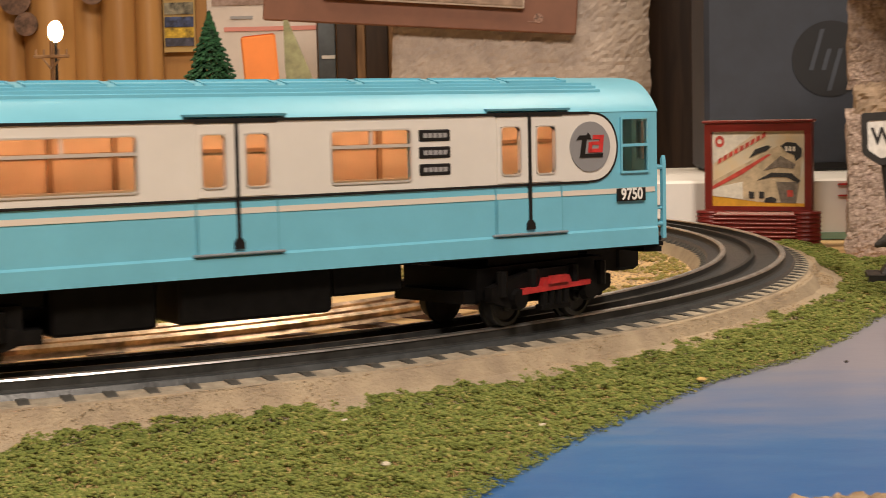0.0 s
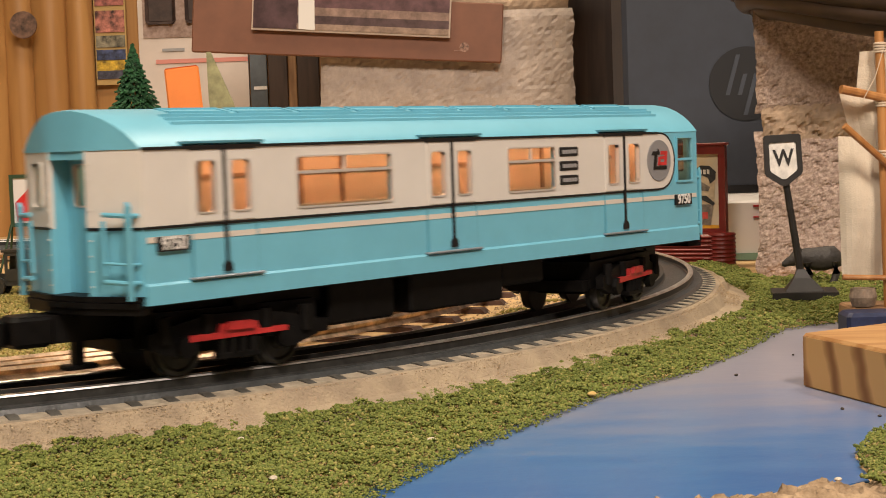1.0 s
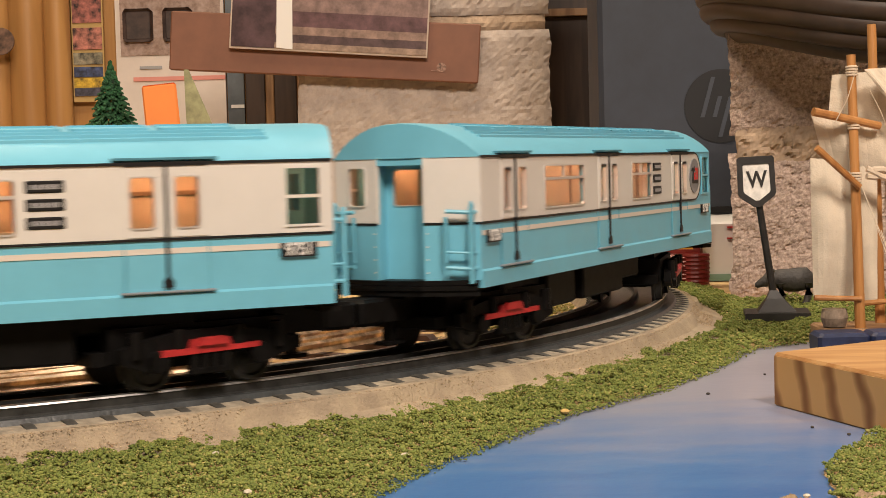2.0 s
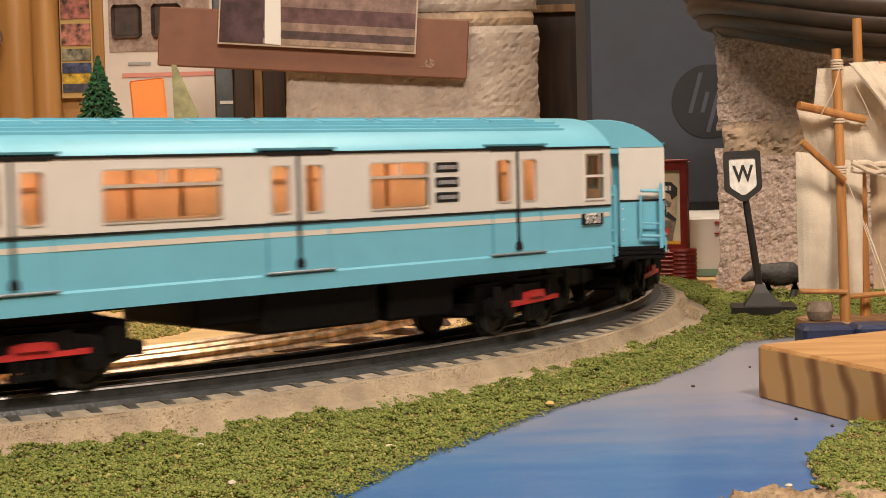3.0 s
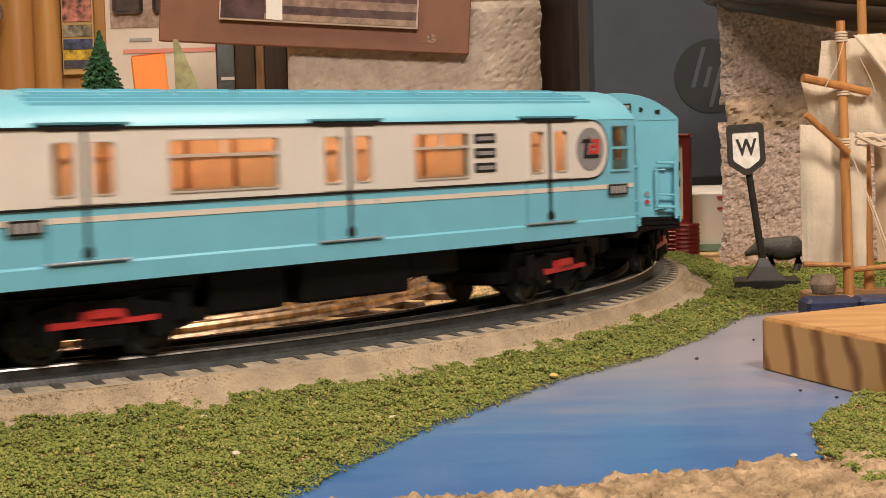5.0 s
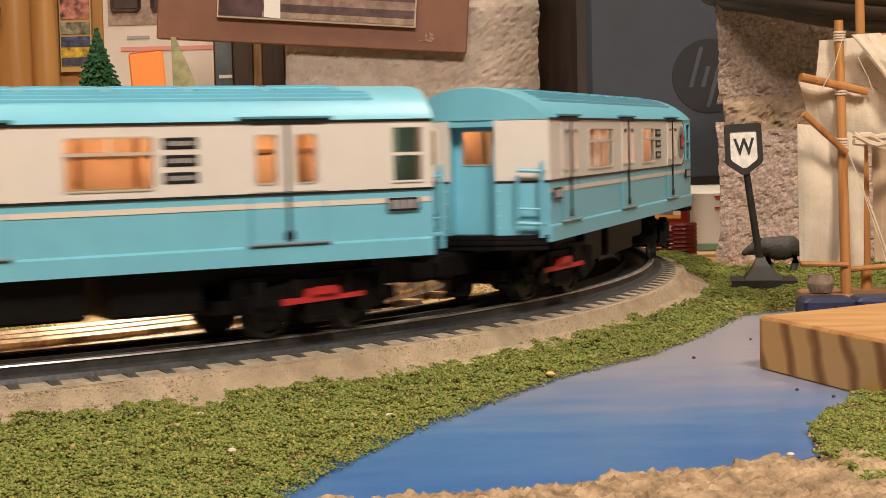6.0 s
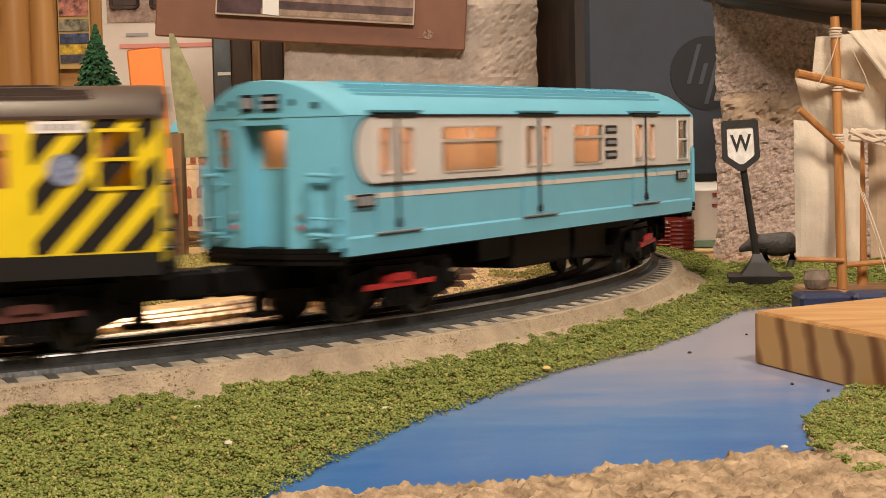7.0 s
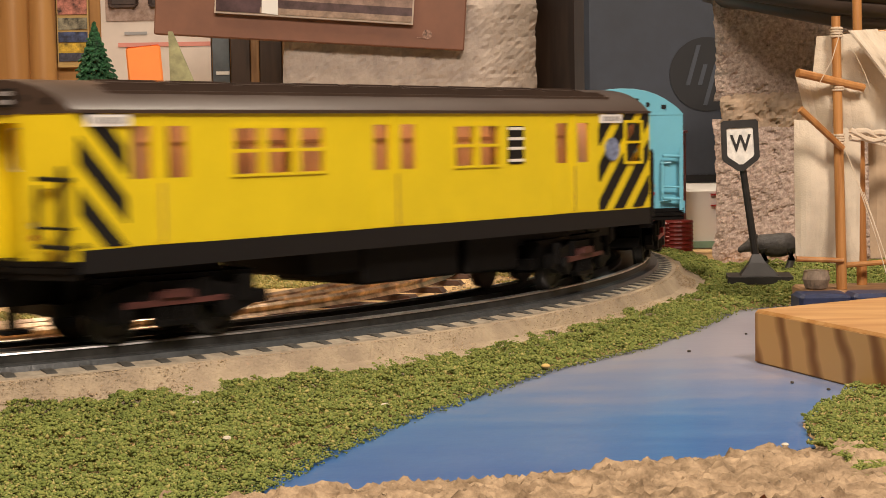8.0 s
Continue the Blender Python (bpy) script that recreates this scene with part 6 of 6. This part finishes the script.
def village():
    # tall orange-faced A-frame with a pale green edge
    t = thing("orange_tower_house", "tall toy house with orange roof panel and pale green gable", "toy house")
    part("orange_roof", Shape().bevelled((0, 0.000, 0.116), (0.0255, 0.003, 0.076), 0.0014, Matrix.Translation((-0.2020, 1.196, G2)) @ pose(0, 0, 0, -6, -5)), ORANGE, t, "orange panel with rounded corners")
    part("lower_panel", Shape().span((-0.0125, -0.012, 0.030), (0.0125, -0.009, 0.078), Matrix.Translation((-0.2000, 1.196, G2)) @ pose(0, 0, 0, -8, -5)), ORANGE, t)
    part("core", Shape().span((-0.0120, 0.0, 0.0), (0.0120, 0.022, 0.090), Matrix.Translation((-0.2000, 1.196, G2))), MIDWOOD, t)
    gable = [(-0.1905, 0.0720), (-0.1630, 0.0720), (-0.1690, 0.1000), (-0.1795, 0.1290), (-0.1935, 0.1630), (-0.1965, 0.1630), (-0.1960, 0.1280)]
    part("gable", Shape().prism(gable, "y", 1.2120, 1.2150, Matrix.Translation((0, 0, G2))), PALEGREEN, t, "pale green tapering gable")
    # olive spire with little windows
    t = thing("olive_spire", "narrow olive-brown toy spire with small windows", "toy tower")
    part("spire", Shape().rings([[(-0.2070 + x * k, 1.150 + y * k, G2 + z) for x, y in ((-1, -1), (1, -1), (1, 1), (-1, 1))] for k, z in ((0.0085, 0.0), (0.0065, 0.030), (0.0040, 0.075), (0.0012, 0.092))]), material("olive_brown_card", (0.20, 0.15, 0.06), 0.7, scale=120, spread=0.25), t)
    for z in (0.025, 0.042, 0.060):
        part("window", Shape().span((-0.2088, 1.1405 + z * 0.055, G2 + z), (-0.2052, 1.1425 + z * 0.055, G2 + z + 0.008)), DARKWOOD, t)
    # brick villa with a dark swept roof, left in the village
    brick = material("brick_red_wall", (0.36, 0.10, 0.05), 0.8, scale=200, spread=0.25)
    t = thing("brick_villa", "red brick toy villa with dark roof and cream chimney", "toy house", pose(-0.2850, 1.245, G2))
    wl = part("wall", Shape().span((-0.030, -0.02, 0), (0.030, 0.02, 0.068)), brick, t)
    part("eaves", Shape().bevelled((0, 0, 0.0695), (0.068, 0.048, 0.0050), 0.001), PALE, t)
    part("roof", Shape().rings([[(x * kx, y * ky, z) for x, y in ((-1, -1), (1, -1), (1, 1), (-1, 1))] for kx, ky, z in ((0.031, 0.021, 0.0715), (0.027, 0.018, 0.080), (0.018, 0.012, 0.090), (0.010, 0.008, 0.094))]), material("dark_slate_roof", (0.045, 0.030, 0.030), 0.4, scale=90, spread=0.3), t)
    part("chimney", Shape().bevelled((0.004, 0, 0.1010), (0.020, 0.016, 0.018), 0.001).bevelled((0.004, 0, 0.1105), (0.024, 0.020, 0.003), 0.001), material("cream_stone", (0.58, 0.42, 0.28), 0.8, scale=120, spread=0.15), t)
    part("chimney_pot", Shape().tube((0.004, 0, 0.112), (0.004, 0, 0.118), 0.003), DARKWOOD, t)
    for x in (-0.019, 0.0, 0.019):
        for z in (0.030, 0.054):
            part("window", Shape().bevelled((x, -0.0206, z), (0.009, 0.0016, 0.013), 0.0004), material("lit_cream_window", (0.75, 0.50, 0.25), 0.5), wl)
    part("stone_band", Shape().span((-0.0305, -0.0212, 0.041), (0.0305, 0.02, 0.0425)), PALE, wl)
    # framed red sign on legs with a small dark lorry
    t = thing("framed_sign", "green framed sign on thin legs with a red and white picture", "sign", pose(-0.3000, 1.105, G2))
    gr = material("dark_green_frame", (0.025, 0.06, 0.025), 0.5)
    fr = part("frame", Shape().plate([-0.0155, 0.0155], [0.0440, 0.0790], [(-0.0130, 0.0130, 0.0465, 0.0765)], -0.0015, 0.0015), gr, t)
    part("board", Shape().span((-0.0132, -0.0004, 0.0463), (0.0132, 0.0008, 0.0767)), PALE, fr)
    part("red_patch", Shape().prism([(-0.0110, 0.0475), (0.0085, 0.0475), (0.0070, 0.0600), (0.0115, 0.0680), (0.0050, 0.0700), (-0.0030, 0.0690), (-0.0120, 0.0600)], "y", -0.0009, -0.0004), material("bright_red_print", (0.62, 0.02, 0.02), 0.5), fr)
    for x, y in ((-0.0150, -0.010), (-0.0150, 0.010), (0.0150, -0.010), (0.0150, 0.010)):
        part("leg", Shape().tube((x, y * 0.1, 0.0460), (x * 1.6, y * 1.6, 0.0), 0.0008, n=6), gr, t)
    t = thing("toy_lorry", "small dark old-fashioned toy lorry", "toy vehicle", pose(-0.2980, 1.075, G2, 0, 0, 0))
    dk = material("dark_olive_metal", (0.03, 0.028, 0.02), 0.5, scale=150, spread=0.2)
    part("cab", Shape().plate([-0.0130, 0.0040], [0.0100, 0.0290], [(-0.0110, -0.0055, 0.0180, 0.0265), (-0.0040, 0.0015, 0.0180, 0.0265)], -0.0070, -0.0060).span((-0.0130, 0.0060, 0.0100), (0.0040, 0.0070, 0.0290)).span((-0.0145, -0.0080, 0.0290), (0.0055, 0.0080, 0.0305)), dk, t)
    part("chassis", Shape().span((-0.0280, -0.0065, 0.0070), (0.0200, 0.0065, 0.0100)), dk, t)
    part("bonnet", Shape().bevelled((0.0115, 0, 0.0145), (0.0150, 0.0100, 0.0090), 0.0015), dk, t)
    for x in (-0.020, 0.0140):
        for y in (-0.0085, 0.0085):
            w = part("wheel", Shape().tube((x, y - 0.0014, 0.0072), (x, y + 0.0014, 0.0072), 0.0072, n=20), dk, t)
            part("rim", Shape().tube((x, y - 0.0018, 0.0072), (x, y + 0.0018, 0.0072), 0.0040, n=16), CHROME, w)
    # yellow clapboard house and a tan shed
    clap = material("pale_yellow_clapboard", (0.66, 0.56, 0.30), 0.7, scale=60, spread=0.06)
    t, wl = house("clapboard_house", "pale yellow clapboard toy house with a brown door", (-0.1470, 1.222, G2), 8, 0.056, 0.05, 0.052, 0.022, clap, material("brown_shingle", (0.20, 0.09, 0.05), 0.8, scale=200, spread=0.3))
    for k in range(12):
        part("clapboard", Shape().prism([(-0.0255, 0.002 + k * 0.0042), (-0.0268, 0.002 + k * 0.0042), (-0.0252, 0.006 + k * 0.0042)], "x", -0.028, 0.028), clap, wl)
    part("door", Shape().span((-0.006, -0.0275, 0.0), (0.005, -0.0255, 0.026)), MIDWOOD, wl)
    for x in (-0.018, 0.016):
        part("window", Shape().span((x - 0.005, -0.0275, 0.020), (x + 0.005, -0.0258, 0.036)), material("warm_window", (0.70, 0.38, 0.15), 0.5), wl)
    brickwork = material("salmon_brick", (0.50, 0.20, 0.10), 0.8, scale=220, spread=0.25)
    t = thing("brick_row_house", "salmon brick toy house front with tall brown windows", "toy house", pose(-0.2290, 1.402, G2))
    w = part("wall", Shape().span((-0.0120, -0.010, 0), (0.0090, 0.010, 0.0840)), brickwork, t)
    part("cornice", Shape().bevelled((-0.0015, 0, 0.0860), (0.0250, 0.0240, 0.0040), 0.001), MIDWOOD, t)
    for x in (-0.0065, 0.0025):
        for z in (0.020, 0.042, 0.064):
            part("window", Shape().prism([(x - 0.0026, z), (x + 0.0026, z), (x + 0.0026, z + 0.010), (x, z + 0.0135), (x - 0.0026, z + 0.010)], "y", -0.0112, -0.0098), DARKWOOD, w)
            part("sill", Shape().span((x - 0.0034, -0.0122, z - 0.0016), (x + 0.0034, -0.0098, z - 0.0002)), PALE, w)
    t = thing("cream_stepped_tower", "cream plaster toy tower with stepped gable and red-brown openings", "toy tower", pose(-0.2090, 1.400, G2))
    plaster = material("cream_plaster", (0.72, 0.52, 0.32), 0.8, scale=150, spread=0.12, bump=0.4, bump_scale=500)
    w = part("wall", Shape().span((-0.0090, -0.008, 0), (0.0090, 0.008, 0.060)), plaster, t)
    for k, (half, z0, z1) in enumerate(((0.0100, 0.0600, 0.0640), (0.0072, 0.0640, 0.0760), (0.0082, 0.0760, 0.0785), (0.0046, 0.0785, 0.0880), (0.0022, 0.0880, 0.0940))):
        part("step", Shape().bevelled((0, 0, (z0 + z1) / 2), (half * 2, 0.014, z1 - z0), 0.0008), plaster, w)
    for x, z in ((-0.0045, 0.012), (0.0045, 0.012), (-0.0045, 0.036), (0.0045, 0.036), (0.0, 0.066)):
        part("window", Shape().prism([(x - 0.0022, z), (x + 0.0022, z), (x + 0.0022, z + 0.008), (x, z + 0.0105), (x - 0.0022, z + 0.008)], "y", -0.0092, -0.0078), brick, w)
    # a figurine and a barrel-like pale wheel by the track
    s = Shape()
    ball(s, (0, 0, 0.033), (0.003, 0.003, 0.0035))
    s.lathe([(0.0, 0.0), (0.0045, 0.0), (0.0040, 0.012), (0.0055, 0.022), (0.0035, 0.0295), (0.0, 0.030)], n=14)
    tagged(part("toy_figurine", s, material("yellow_figurine_paint", (0.70, 0.42, 0.03), 0.5, scale=160, spread=0.3), m=pose(-0.2100, 1.095, G2), smooth=True), "small painted figurine in a yellow coat", "figurine")
    t = thing("cable_reel", "pale wooden toy cable reel standing on its rim", "cable reel", pose(-0.2165, 1.070, G2 + 0.0105, 0, 0, 15))
    for y in (-0.004, 0.004):
        part("flange", Shape().tube((0, y - 0.0008, 0), (0, y + 0.0008, 0), 0.0100, n=24), material("pale_reel_wood", (0.62, 0.48, 0.33), 0.7, scale=120, spread=0.2), t)
    part("drum", Shape().tube((0, -0.004, 0), (0, 0.004, 0), 0.005, n=16), DARKWOOD, t)
    # telegraph pole and a street lamp that burns
    t = thing("telegraph_pole", "brown toy telegraph pole with a crossarm and insulators", "telegraph pole", pose(-0.4010, 1.330, G2))
    part("pole", Shape().tube((0, 0, 0), (0, 0, 0.1580), 0.0022, 0.0018), MIDWOOD, t)
    part("crossarm", Shape().bevelled((0, -0.002, 0.1455), (0.029, 0.003, 0.0026), 0.0004), MIDWOOD, t)
    for sg in (-1, 1):
        part("brace", Shape().tube((sg * 0.008, -0.002, 0.1450), (0, -0.002, 0.1350), 0.0008, n=6), MIDWOOD, t)
        for x in (0.006, 0.0125):
            part("insulator", Shape().tube((sg * x, -0.002, 0.1468), (sg * x, -0.002, 0.1512), 0.0012, 0.0009, 8), MIDWOOD, t)
    t = thing("street_lamp", "toy street lamp with a burning bulb", "lamp", pose(-0.4040, 1.352, G2))
    part("post", Shape().tube((0, 0, 0), (0, 0, 0.1590), 0.0016, 0.0012), BLACK, t)
    b = Shape()
    ball(b, (0, 0, 0.1665), (0.0062, 0.0062, 0.0090), 14, 10)
    part("bulb", b, material("burning_bulb", (1.0, 0.72, 0.38), 0.5, glow=34.0), t, "glowing bulb", smooth=True)


village()
motions()
